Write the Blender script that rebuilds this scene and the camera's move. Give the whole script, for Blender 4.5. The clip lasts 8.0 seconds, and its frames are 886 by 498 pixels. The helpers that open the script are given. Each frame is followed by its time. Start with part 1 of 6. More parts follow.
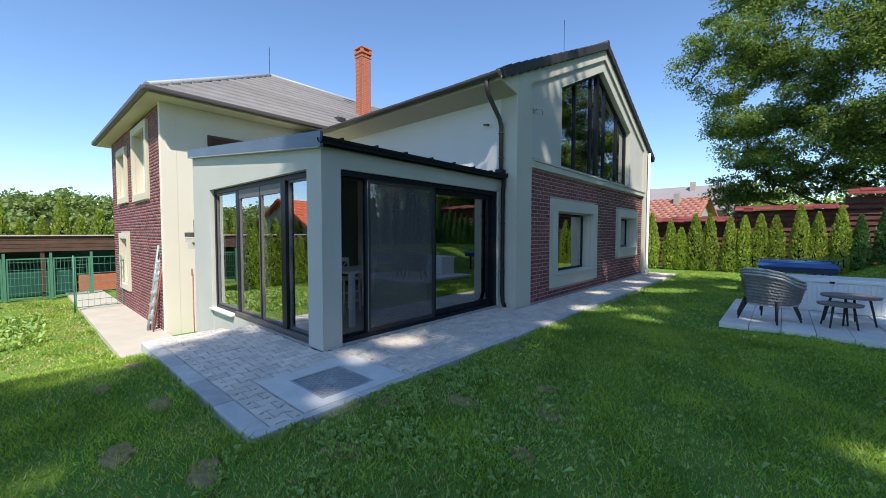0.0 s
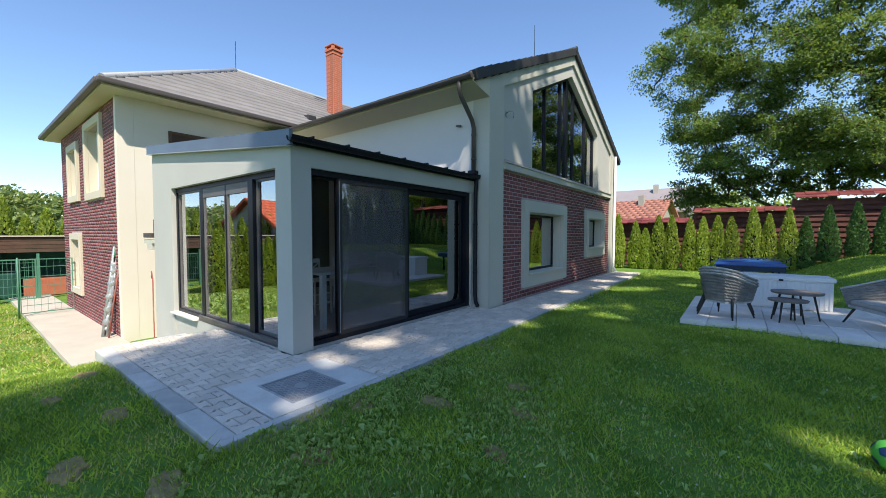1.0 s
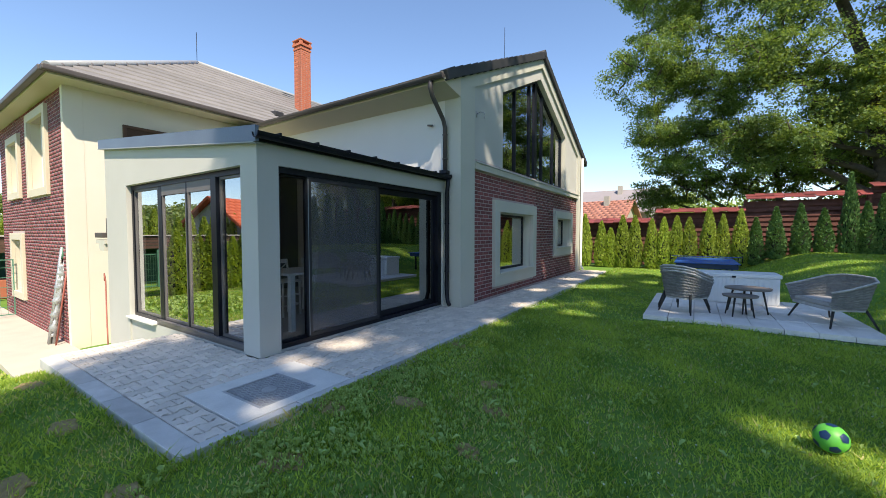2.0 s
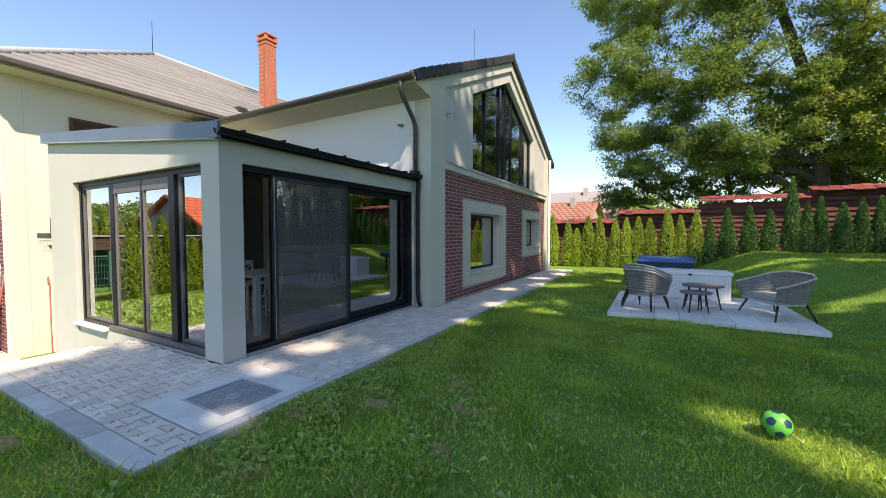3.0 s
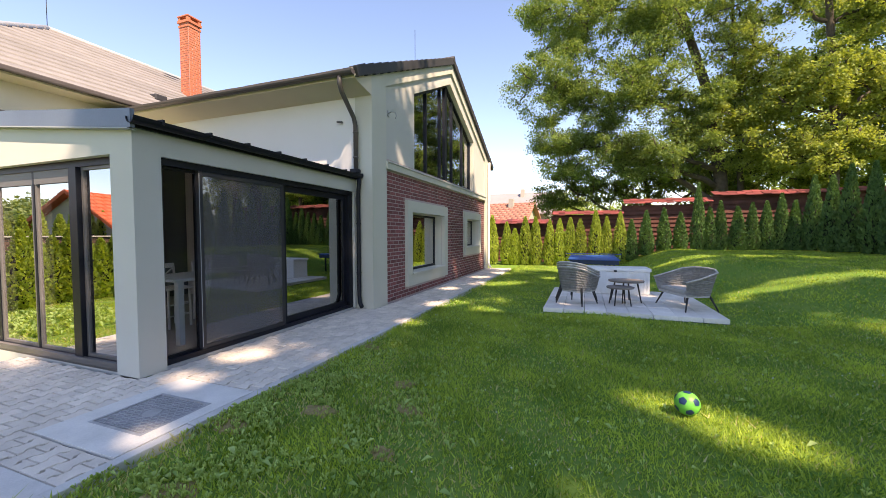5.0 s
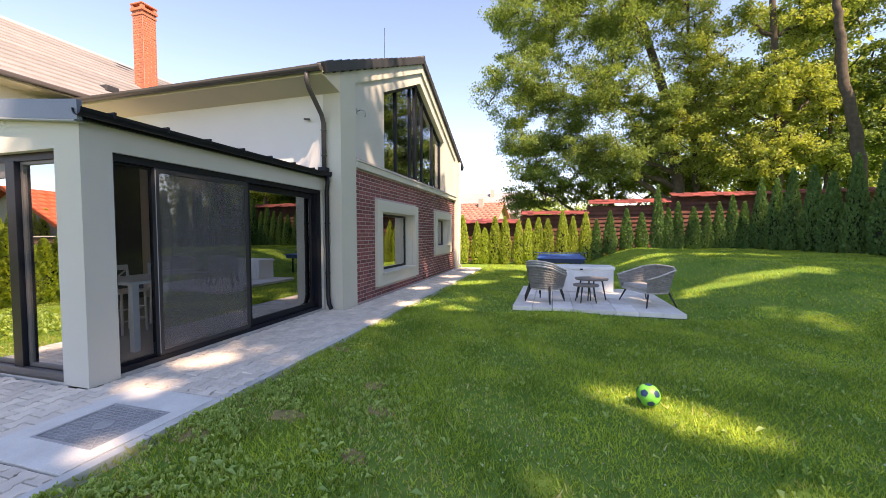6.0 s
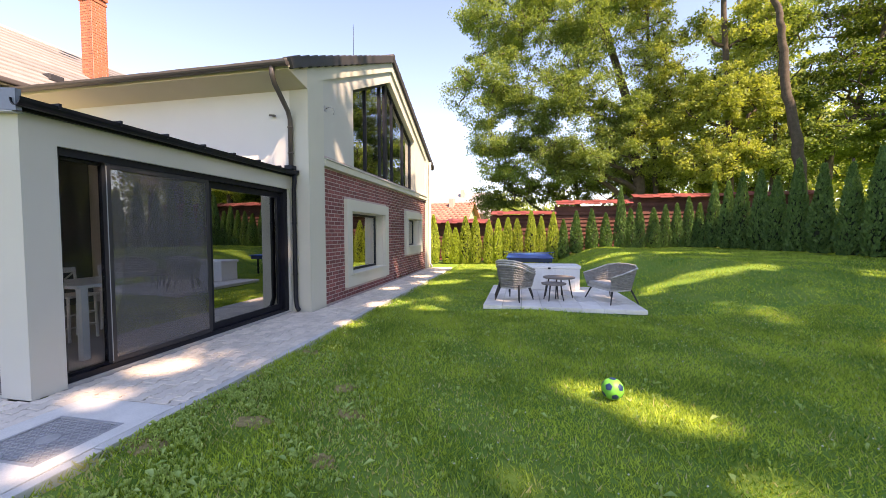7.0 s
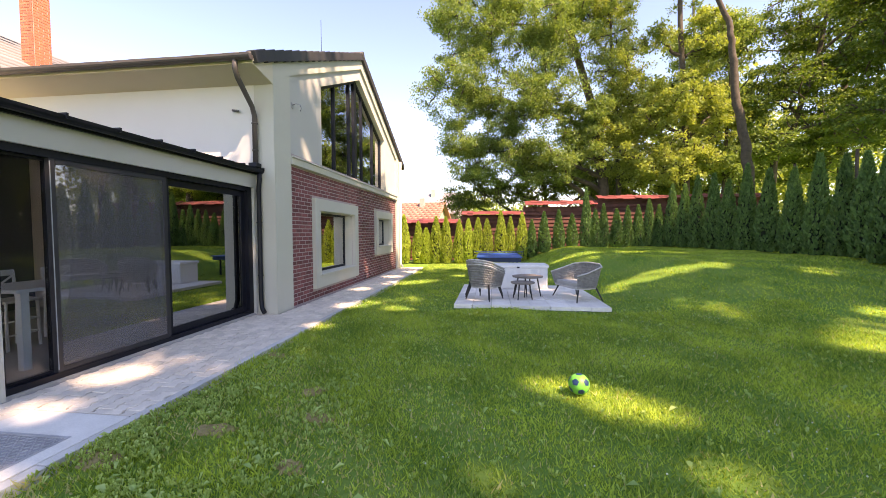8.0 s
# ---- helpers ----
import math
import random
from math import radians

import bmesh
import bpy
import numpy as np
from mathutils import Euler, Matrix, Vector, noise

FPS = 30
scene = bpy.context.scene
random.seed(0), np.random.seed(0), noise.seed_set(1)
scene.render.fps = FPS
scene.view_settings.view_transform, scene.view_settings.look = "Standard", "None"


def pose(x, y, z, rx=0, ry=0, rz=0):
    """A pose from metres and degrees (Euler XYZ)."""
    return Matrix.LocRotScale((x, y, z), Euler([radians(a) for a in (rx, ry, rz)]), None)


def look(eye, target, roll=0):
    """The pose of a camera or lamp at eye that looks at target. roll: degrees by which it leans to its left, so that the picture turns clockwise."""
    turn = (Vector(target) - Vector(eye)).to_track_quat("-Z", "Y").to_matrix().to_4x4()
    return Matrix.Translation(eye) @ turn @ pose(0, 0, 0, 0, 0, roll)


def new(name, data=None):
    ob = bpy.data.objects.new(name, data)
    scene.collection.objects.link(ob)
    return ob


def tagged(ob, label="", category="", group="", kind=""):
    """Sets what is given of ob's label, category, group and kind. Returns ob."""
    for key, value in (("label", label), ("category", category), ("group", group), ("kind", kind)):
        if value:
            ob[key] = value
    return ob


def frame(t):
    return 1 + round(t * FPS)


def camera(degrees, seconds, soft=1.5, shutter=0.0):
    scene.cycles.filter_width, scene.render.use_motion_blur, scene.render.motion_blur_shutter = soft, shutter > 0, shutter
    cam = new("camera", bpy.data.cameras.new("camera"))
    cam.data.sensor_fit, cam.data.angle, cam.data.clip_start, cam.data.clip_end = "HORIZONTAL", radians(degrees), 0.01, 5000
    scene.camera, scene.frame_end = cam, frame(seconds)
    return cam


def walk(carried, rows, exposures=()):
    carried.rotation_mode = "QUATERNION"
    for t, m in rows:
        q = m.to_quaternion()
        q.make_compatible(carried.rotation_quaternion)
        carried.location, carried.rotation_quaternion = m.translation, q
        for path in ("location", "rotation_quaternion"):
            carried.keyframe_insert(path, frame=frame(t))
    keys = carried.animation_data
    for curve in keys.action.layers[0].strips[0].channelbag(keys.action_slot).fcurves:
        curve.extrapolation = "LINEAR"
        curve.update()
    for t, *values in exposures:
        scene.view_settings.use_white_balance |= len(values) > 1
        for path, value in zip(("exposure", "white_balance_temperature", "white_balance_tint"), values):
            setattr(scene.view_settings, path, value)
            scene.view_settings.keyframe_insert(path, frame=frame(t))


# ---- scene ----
cam = camera(98.6, 8.0, soft=0.8)
EYE = (4.436, -2.635, 1.55)
PATH = [
    (0.0, 41.68, -2.39, -0.05),
    (0.5, 39.63, -2.41, -0.03),
    (1.0, 37.64, -2.30, -0.05),
    (1.5, 35.56, -2.34, -0.04),
    (3.0, 29.01, -2.32, 0.01),
    (4.0, 24.66, -2.37, 0.03),
    (4.5, 22.54, -2.36, 0.05),
    (6.0, 15.94, -2.39, 0.14),
    (6.5, 13.83, -2.49, 0.16),
    (7.0, 11.55, -2.43, 0.18),
    (8.0, 7.14, -2.46, 0.17),
]
# seconds, yaw, pitch, roll: a slow pan on one spot
EXPOSURES = [(0.0, 0.38, 5750, 10), (1.5, 0.56, 6150, 11), (3.0, 0.80, 6750, 14), (4.5, 1.08, 7350, 21), (6.0, 1.38, 7850, 27), (8.0, 1.66, 8200, 30)]
walk(cam, [(t, pose(*EYE, 90 + p, r, a)) for t, a, p, r in PATH], EXPOSURES)

# ---- world and sun ----
SUN_DIR = Vector((0.60, -0.54, 1.0)).normalized()
world = bpy.data.worlds.new("world")
scene.world = world
world.use_nodes = True
wn = world.node_tree.nodes
sky = wn.new("ShaderNodeTexSky")
sky.sky_type, sky.sun_disc = "NISHITA", False
sky.dust_density, sky.ozone_density = 0.15, 2.5
sky.sun_elevation = math.asin(SUN_DIR.z)
sky.sun_rotation = math.atan2(SUN_DIR.x, SUN_DIR.y)
wn["Background"].inputs["Strength"].default_value = 0.15
world.node_tree.links.new(sky.outputs[0], wn["Background"].inputs["Color"])
sun = new("sun", bpy.data.lights.new("sun", "SUN"))
sun.data.energy, sun.data.angle, sun.data.color = 5.0, radians(0.55), (1.0, 0.87, 0.68)
sun.matrix_world = look(SUN_DIR * 60, (0, 0, 0))


# ---- materials ----
def material(name, colour, colour2=None, rough=0.8, scale=4.0, fine=60.0, bump=0.15, metal=0.0, island=0.0, objects=0.0, mixture=0.5, depth=0.01, spec=0.5):
    """Two colours mixed by coarse and fine noise, fine relief, and a change from piece to piece."""
    m = bpy.data.materials.new(name)
    m.use_nodes = True
    nt = m.node_tree
    n, ln = nt.nodes, nt.links
    b = n["Principled BSDF"]
    b.inputs["Roughness"].default_value, b.inputs["Metallic"].default_value = rough, metal
    b.inputs["Specular IOR Level"].default_value = spec
    tc = n.new("ShaderNodeTexCoord")
    n1, n2 = n.new("ShaderNodeTexNoise"), n.new("ShaderNodeTexNoise")
    n1.inputs["Scale"].default_value, n1.inputs["Detail"].default_value = scale, 5.0
    n2.inputs["Scale"].default_value, n2.inputs["Detail"].default_value = fine, 3.0
    geo = n.new("ShaderNodeNewGeometry")
    for q in (n1, n2):
        ln.new(geo.outputs["Position"], q.inputs["Vector"])
    add = n.new("ShaderNodeMath")
    add.operation = "MULTIPLY_ADD"
    ln.new(n2.outputs["Fac"], add.inputs[0])
    add.inputs[1].default_value = 0.6
    ln.new(n1.outputs["Fac"], add.inputs[2])
    ramp = n.new("ShaderNodeMapRange")
    ramp.inputs[1].default_value, ramp.inputs[2].default_value = 0.5, 1.1
    ramp.inputs[3].default_value, ramp.inputs[4].default_value = 0.5 - mixture, 0.5 + mixture
    ln.new(add.outputs[0], ramp.inputs[0])
    mix = n.new("ShaderNodeMix")
    mix.data_type = "RGBA"
    colour2 = colour2 or tuple(c * 0.82 for c in colour)
    mix.inputs[6].default_value, mix.inputs[7].default_value = (*colour, 1), (*colour2, 1)
    ln.new(ramp.outputs[0], mix.inputs[0])
    out = mix.outputs[2]
    for amount, node, socket in ((island, geo, "Random Per Island"), (objects, n.new("ShaderNodeObjectInfo"), "Random")):
        if amount:
            hsv = n.new("ShaderNodeHueSaturation")
            r = n.new("ShaderNodeMapRange")
            r.inputs[3].default_value, r.inputs[4].default_value = 1 - amount, 1 + amount
            ln.new(node.outputs[socket], r.inputs[0])
            ln.new(r.outputs[0], hsv.inputs["Value"])
            ln.new(out, hsv.inputs["Color"])
            out = hsv.outputs[0]
    ln.new(out, b.inputs["Base Color"])
    if bump:
        bp = n.new("ShaderNodeBump")
        bp.inputs["Strength"].default_value, bp.inputs["Distance"].default_value = bump, depth
        ln.new(n2.outputs["Fac"], bp.inputs["Height"])
        ln.new(bp.outputs[0], b.inputs["Normal"])
    return m


def foliage(name, dark, light, glow=0.45, rough=0.55, plant=0.0, spec=0.35, patchy=0.0):
    """Leaves: each island has its own green, and light comes through."""
    m = bpy.data.materials.new(name)
    m.use_nodes = True
    nt = m.node_tree
    n, ln = nt.nodes, nt.links
    b, o = n["Principled BSDF"], n["Material Output"]
    b.inputs["Roughness"].default_value = rough
    b.inputs["Specular IOR Level"].default_value = spec
    geo = n.new("ShaderNodeNewGeometry")
    noise_ = n.new("ShaderNodeTexNoise")
    noise_.inputs["Scale"].default_value = 0.6
    ln.new(geo.outputs["Position"], noise_.inputs["Vector"])
    av = n.new("ShaderNodeMath")
    av.operation = "MULTIPLY_ADD"
    ln.new(geo.outputs["Random Per Island"], av.inputs[0])
    av.inputs[1].default_value = 0.6
    half = n.new("ShaderNodeMath")
    half.operation = "MULTIPLY"
    half.inputs[1].default_value = 0.4
    if patchy:
        noise_.inputs["Scale"].default_value, noise_.inputs["Detail"].default_value = patchy, 4.0
        wide = n.new("ShaderNodeMapRange")
        wide.inputs[1].default_value, wide.inputs[2].default_value = 0.36, 0.64
        ln.new(noise_.outputs["Fac"], wide.inputs[0])
        ln.new(wide.outputs[0], half.inputs[0])
    else:
        ln.new(noise_.outputs["Fac"], half.inputs[0])
    ln.new(half.outputs[0], av.inputs[2])
    mix = n.new("ShaderNodeMix")
    mix.data_type = "RGBA"
    mix.inputs[6].default_value, mix.inputs[7].default_value = (*dark, 1), (*light, 1)
    ln.new(av.outputs[0], mix.inputs[0])
    info, span, hsv = n.new("ShaderNodeObjectInfo"), n.new("ShaderNodeMapRange"), n.new("ShaderNodeHueSaturation")
    span.inputs[3].default_value, span.inputs[4].default_value = 1 - plant, 1 + plant
    ln.new(info.outputs["Random"], span.inputs[0])
    ln.new(span.outputs[0], hsv.inputs["Value"])
    ln.new(mix.outputs[2], hsv.inputs["Color"])
    ln.new(hsv.outputs[0], b.inputs["Base Color"])
    tr = n.new("ShaderNodeBsdfTranslucent")
    warm = n.new("ShaderNodeMix")
    warm.data_type = "RGBA"
    warm.blend_type = "MULTIPLY"
    warm.inputs[0].default_value = 1.0
    ln.new(hsv.outputs[0], warm.inputs[6])
    warm.inputs[7].default_value = (1.5, 1.35, 0.5, 1)
    ln.new(warm.outputs[2], tr.inputs["Color"])
    ms = n.new("ShaderNodeMixShader")
    ms.inputs[0].default_value = glow
    ln.new(b.outputs[0], ms.inputs[1])
    ln.new(tr.outputs[0], ms.inputs[2])
    ln.new(ms.outputs[0], o.inputs["Surface"])
    return m


def pane_glass(name, tint, mirror, ior=1.6):
    """Coated glazing: clear tinted sheet with a mirror-like face."""
    m = bpy.data.materials.new(name)
    m.use_nodes = True
    nt = m.node_tree
    n, ln = nt.nodes, nt.links
    n.remove(n["Principled BSDF"])
    t, g, f = n.new("ShaderNodeBsdfTransparent"), n.new("ShaderNodeBsdfGlossy"), n.new("ShaderNodeFresnel")
    t.inputs["Color"].default_value = (*tint, 1)
    g.inputs["Roughness"].default_value = 0.01
    g.inputs["Color"].default_value = (0.95, 0.97, 1.0, 1)
    f.inputs["IOR"].default_value = ior
    ma = n.new("ShaderNodeMath")
    ma.operation, ma.use_clamp = "ADD", True
    ma.inputs[1].default_value = mirror
    ln.new(f.outputs[0], ma.inputs[0])
    ms = n.new("ShaderNodeMixShader")
    ln.new(ma.outputs[0], ms.inputs[0])
    ln.new(t.outputs[0], ms.inputs[1])
    ln.new(g.outputs[0], ms.inputs[2])
    ln.new(ms.outputs[0], n["Material Output"].inputs["Surface"])
    return m


CREAM = material("cream_render", (0.57, 0.56, 0.48), (0.51, 0.50, 0.425), 0.9, 1.2, 220, 0.25, mixture=0.35, depth=0.004)
GREY_RENDER = material("grey_render", (0.535, 0.53, 0.49), (0.475, 0.47, 0.43), 0.9, 1.1, 220, 0.25, mixture=0.35, depth=0.004)
WHITE = material("white_render", (0.72, 0.70, 0.665), (0.68, 0.66, 0.625), 0.9, 1.2, 220, 0.2, mixture=0.35, depth=0.004)
HOUSE = material("pale_cream_render", (0.80, 0.74, 0.63), (0.74, 0.68, 0.57), 0.9, 1.2, 220, 0.2, mixture=0.35, depth=0.004)
WARM = material("warm_render", (0.66, 0.60, 0.47), (0.60, 0.54, 0.42), 0.9, 1.2, 220, 0.2, mixture=0.35, depth=0.004)
# dark blue-grey plaster: the dim room's shade put into the wall colour
SHADED_WALL = material("shaded_inner_wall", (0.13, 0.14, 0.165), None, 0.9, 1.2, 90, 0.1)
ROOM = material("room_plaster", (0.50, 0.50, 0.50), None, 0.9, 1.2, 90, 0.1)
BRICK = material("dark_red_brick", (0.225, 0.066, 0.066), (0.13, 0.043, 0.047), 0.75, 9, 120, 0.3, island=0.3, objects=0.3, depth=0.004)
MORTAR = material("pale_mortar", (0.50, 0.41, 0.39), (0.40, 0.33, 0.31), 0.95, 6, 150, 0.3, depth=0.004)
ORANGE_BRICK = material("orange_brick", (0.50, 0.17, 0.09), (0.40, 0.12, 0.07), 0.85, 6, 90, 0.3, island=0.2, depth=0.004)
ANTHRACITE = material("anthracite_metal", (0.009, 0.011, 0.018), (0.007, 0.008, 0.013), 0.4, 3, 60, 0.03, spec=0.25)
FASCIA = material("blue_grey_sheet_metal", (0.15, 0.18, 0.22), (0.12, 0.14, 0.18), 0.38, 2, 40, 0.04, metal=0.3)
BRONZE = material("bronze_grey_frame", (0.125, 0.115, 0.112), (0.10, 0.093, 0.09), 0.45, 3, 60, 0.03)
GUTTER = material("brown_grey_gutter", (0.10, 0.085, 0.08), (0.075, 0.065, 0.06), 0.45, 3, 50, 0.04)
ROOF = material("grey_concrete_tile", (0.21, 0.20, 0.205), (0.155, 0.148, 0.15), 0.7, 2.5, 60, 0.15, island=0.10, objects=0.1)
BLACK_TILE = material("black_concrete_tile", (0.045, 0.045, 0.05), (0.03, 0.03, 0.034), 0.6, 3, 60, 0.15, island=0.15, objects=0.15)
RIDGE = material("pale_ridge_metal", (0.36, 0.38, 0.40), None, 0.5, 2, 40, 0.05)
GLASS = pane_glass("coated_window_glass", (0.6, 0.62, 0.63), 0.3)
GLASS_SIDE = pane_glass("clear_window_glass", (0.88, 0.92, 0.96), 0.0, 1.22)
GLASS_FRONT = pane_glass("reflective_window_glass", (0.95, 0.96, 0.96), 0.46)
SCREEN_FRAME = material("slate_grey_frame", (0.030, 0.030, 0.036), (0.024, 0.024, 0.029), 0.5, 3, 60, 0.03)
SCREEN = pane_glass("dark_mesh_screen", (0.9, 0.9, 0.9), 0.05)
sn, sl = SCREEN.node_tree.nodes, SCREEN.node_tree.links
thread, half = sn.new("ShaderNodeBsdfDiffuse"), sn.new("ShaderNodeMixShader")
thread.inputs["Color"].default_value = (0.17, 0.17, 0.185, 1)
half.inputs[0].default_value = 0.3
sl.new(sn["Mix Shader"].outputs[0], half.inputs[1])
sl.new(thread.outputs[0], half.inputs[2])
sl.new(half.outputs[0], sn["Material Output"].inputs["Surface"])
PAVER = material("grey_concrete_paver", (0.74, 0.66, 0.565), (0.57, 0.505, 0.435), 0.9, 5, 140, 0.35, island=0.11, objects=0.11, depth=0.004)
JOINT = material("sandy_joint", (0.08, 0.075, 0.065), (0.045, 0.042, 0.036), 0.95, 8, 150, 0.4)
SLAB = material("pale_concrete", (0.80, 0.775, 0.725), (0.60, 0.585, 0.545), 0.9, 4, 90, 0.35, depth=0.006)
KERB = material("kerb_concrete", (0.62, 0.60, 0.57), (0.45, 0.44, 0.415), 0.9, 6, 100, 0.35, objects=0.12, depth=0.005)
YARD = material("sunny_concrete", (0.58, 0.53, 0.44), (0.46, 0.42, 0.35), 0.9, 1.5, 60, 0.3)
IRON = material("cast_iron", (0.52, 0.52, 0.53), (0.38, 0.38, 0.39), 0.5, 9, 90, 0.3, metal=0.3, depth=0.004)
IRON_WORN = material("worn_cast_iron", (0.40, 0.40, 0.41), (0.27, 0.27, 0.28), 0.6, 9, 90, 0.3, metal=0.1, depth=0.004)
TERRACE = material("pale_terrace_slab", (0.82, 0.78, 0.72), (0.64, 0.60, 0.555), 0.85, 3, 60, 0.3, objects=0.16, depth=0.004)
SOIL = material("lawn_ground", (0.10, 0.22, 0.035), (0.185, 0.27, 0.055), 0.95, 1.6, 34, 0.7, mixture=0.6, depth=0.02, spec=0.08)
BLADE = foliage("grass_blade", (0.055, 0.165, 0.03), (0.58, 0.71, 0.14), 0.45, 0.8, spec=0.08, patchy=1.1)
WEED = foliage("broad_weed_leaf", (0.20, 0.36, 0.10), (0.60, 0.72, 0.28), 0.35, 0.7, spec=0.15)
LEAF = foliage("broadleaf", (0.05, 0.095, 0.026), (0.20, 0.255, 0.075), 0.42, 0.42)
LEAF_LIGHT = foliage("bright_broadleaf", (0.15, 0.225, 0.06), (0.42, 0.50, 0.15), 0.45)
LEAF_DARK = foliage("dark_beech_leaf", (0.038, 0.085, 0.024), (0.155, 0.235, 0.05), 0.42)
HILL_LEAF = foliage("hazy_hill_leaf", (0.10, 0.165, 0.05), (0.30, 0.36, 0.11), 0.3)
DRY_BLADE = foliage("dry_straw_blade", (0.36, 0.33, 0.14), (0.66, 0.60, 0.28), 0.3)
LEAF_BROAD = foliage("lime_broadleaf", (0.06, 0.125, 0.045), (0.28, 0.39, 0.13), 0.48, 0.5)
# two thuja greens: one brightened as sunlit, one darkened as shaded
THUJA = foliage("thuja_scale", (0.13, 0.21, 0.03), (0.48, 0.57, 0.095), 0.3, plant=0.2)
THUJA_SHADED = foliage("shaded_thuja_scale", (0.035, 0.095, 0.03), (0.16, 0.29, 0.085), 0.2, plant=0.12)
# near-black filler: shade inside foliage put into the colour
SHADE_CORE = material("thuja_shade_core", (0.018, 0.026, 0.010), None, 0.95, 8, 60, 0.3)
BARK = material("grey_brown_bark", (0.12, 0.095, 0.075), (0.05, 0.04, 0.032), 0.95, 6, 40, 0.8, depth=0.03)
RED_TILE = material("red_roof_tile", (0.25, 0.055, 0.052), (0.15, 0.034, 0.032), 0.6, 3, 50, 0.2, island=0.2, objects=0.4)
PINK_TILE = material("faded_orange_roof", (0.42, 0.19, 0.14), (0.35, 0.15, 0.11), 0.8, 3, 50, 0.2, island=0.12)
ORANGE_TILE = material("orange_roof_tile", (0.62, 0.13, 0.045), (0.50, 0.10, 0.04), 0.75, 3, 50, 0.2, island=0.12)
FENCE_WOOD = material("red_brown_fence_board", (0.165, 0.062, 0.045), (0.085, 0.036, 0.028), 0.8, 3, 50, 0.3, objects=0.25, island=0.25)
BROWN_WOOD = material("brown_board", (0.13, 0.07, 0.045), (0.08, 0.045, 0.03), 0.8, 3, 50, 0.3, objects=0.2)
CLOVER = material("clover_head", (0.62, 0.64, 0.48), (0.50, 0.54, 0.36), 0.9, 20, 160, 0.1)
EARTH = material("bare_earth", (0.42, 0.31, 0.13), (0.24, 0.185, 0.075), 0.95, 14, 90, 0.5, depth=0.01)
WICKER = material("grey_wicker", (0.60, 0.58, 0.55), (0.36, 0.345, 0.33), 0.8, 14, 160, 0.8, island=0.18, depth=0.006)
CUSHION = material("pale_cushion", (0.50, 0.48, 0.45), None, 0.95, 6, 160, 0.25)
DARK_LEG = material("dark_leg", (0.03, 0.028, 0.026), None, 0.5, 6, 60, 0.1)
TABLE_TOP = material("grey_wood_top", (0.25, 0.21, 0.18), (0.18, 0.155, 0.135), 0.7, 8, 60, 0.2)
BOX_WHITE = material("white_plastic", (0.83, 0.83, 0.82), (0.77, 0.77, 0.76), 0.5, 3, 50, 0.05)
BLUE = material("blue_table_board", (0.030, 0.13, 0.45), (0.022, 0.10, 0.38), 0.4, 3, 40, 0.04)
BALL_GREEN = material("green_ball_skin", (0.13, 0.50, 0.06), (0.10, 0.42, 0.05), 0.45, 20, 160, 0.1)
BALL_BLUE = material("navy_ball_patch", (0.008, 0.035, 0.10), None, 0.45, 20, 160, 0.1)
GREEN_METAL = material("green_coated_wire", (0.10, 0.26, 0.17), (0.08, 0.21, 0.14), 0.5, 6, 50, 0.05)
GREEN_TARP = material("dark_green_tarp", (0.02, 0.10, 0.075), (0.012, 0.06, 0.05), 0.6, 3, 40, 0.3)
PAINT_WHITE = material("white_painted_wood", (0.84, 0.83, 0.81), None, 0.55, 5, 60, 0.08)
ROOM_FLOOR = material("grey_floor_tile", (0.42, 0.41, 0.40), (0.35, 0.34, 0.33), 0.5, 2, 40, 0.05)
RED_PIPE = material("red_rod", (0.40, 0.12, 0.09), None, 0.6, 6, 60, 0.1)
FOIL = material("silver_wrap", (0.55, 0.56, 0.56), (0.30, 0.31, 0.31), 0.35, 12, 60, 0.6, metal=0.4)
FAR_WALL = material("pale_house_wall", (0.45, 0.42, 0.37), None, 0.9, 1, 40, 0.1)
GREY_ROOF = material("pale_grey_roof", (0.30, 0.27, 0.28), (0.25, 0.225, 0.23), 0.9, 1, 30, 0.1)


# ---- building helpers ----
def thing(name, label, category, at=(0, 0, 0), turn=0.0, group="", kind=""):
    ob = new(name)
    ob.matrix_world = pose(*at, 0, 0, turn)
    return tagged(ob, label, category, group, kind)


def part(name, bm, mat, parent=None, label=""):
    """One mesh object out of a bmesh, under a thing or a part."""
    me = bpy.data.meshes.new(name)
    bm.to_mesh(me)
    bm.free()
    me.materials.append(mat)
    ob = new(name, me)
    ob.parent = parent
    return tagged(ob, label)


def shared(name, me, parent, m):
    """A piece that shares its mesh with others."""
    ob = new(name, me)
    ob.parent = parent
    ob.matrix_basis = m
    return ob


def mesh_of(name, verts, faces, mat):
    """A mesh from arrays; all faces have the same number of corners."""
    verts, faces = np.asarray(verts, np.float32), np.asarray(faces, np.int32)
    me = bpy.data.meshes.new(name)
    k = faces.shape[1]
    me.vertices.add(len(verts))
    me.vertices.foreach_set("co", verts.ravel())
    me.loops.add(faces.size)
    me.loops.foreach_set("vertex_index", faces.ravel())
    me.polygons.add(len(faces))
    me.polygons.foreach_set("loop_start", np.arange(len(faces), dtype=np.int32) * k)
    me.update(calc_edges=True)
    me.materials.append(mat)
    return me


def array_part(name, verts, faces, mat, parent=None, label=""):
    ob = new(name, mesh_of(name, verts, faces, mat))
    ob.parent = parent
    return tagged(ob, label)


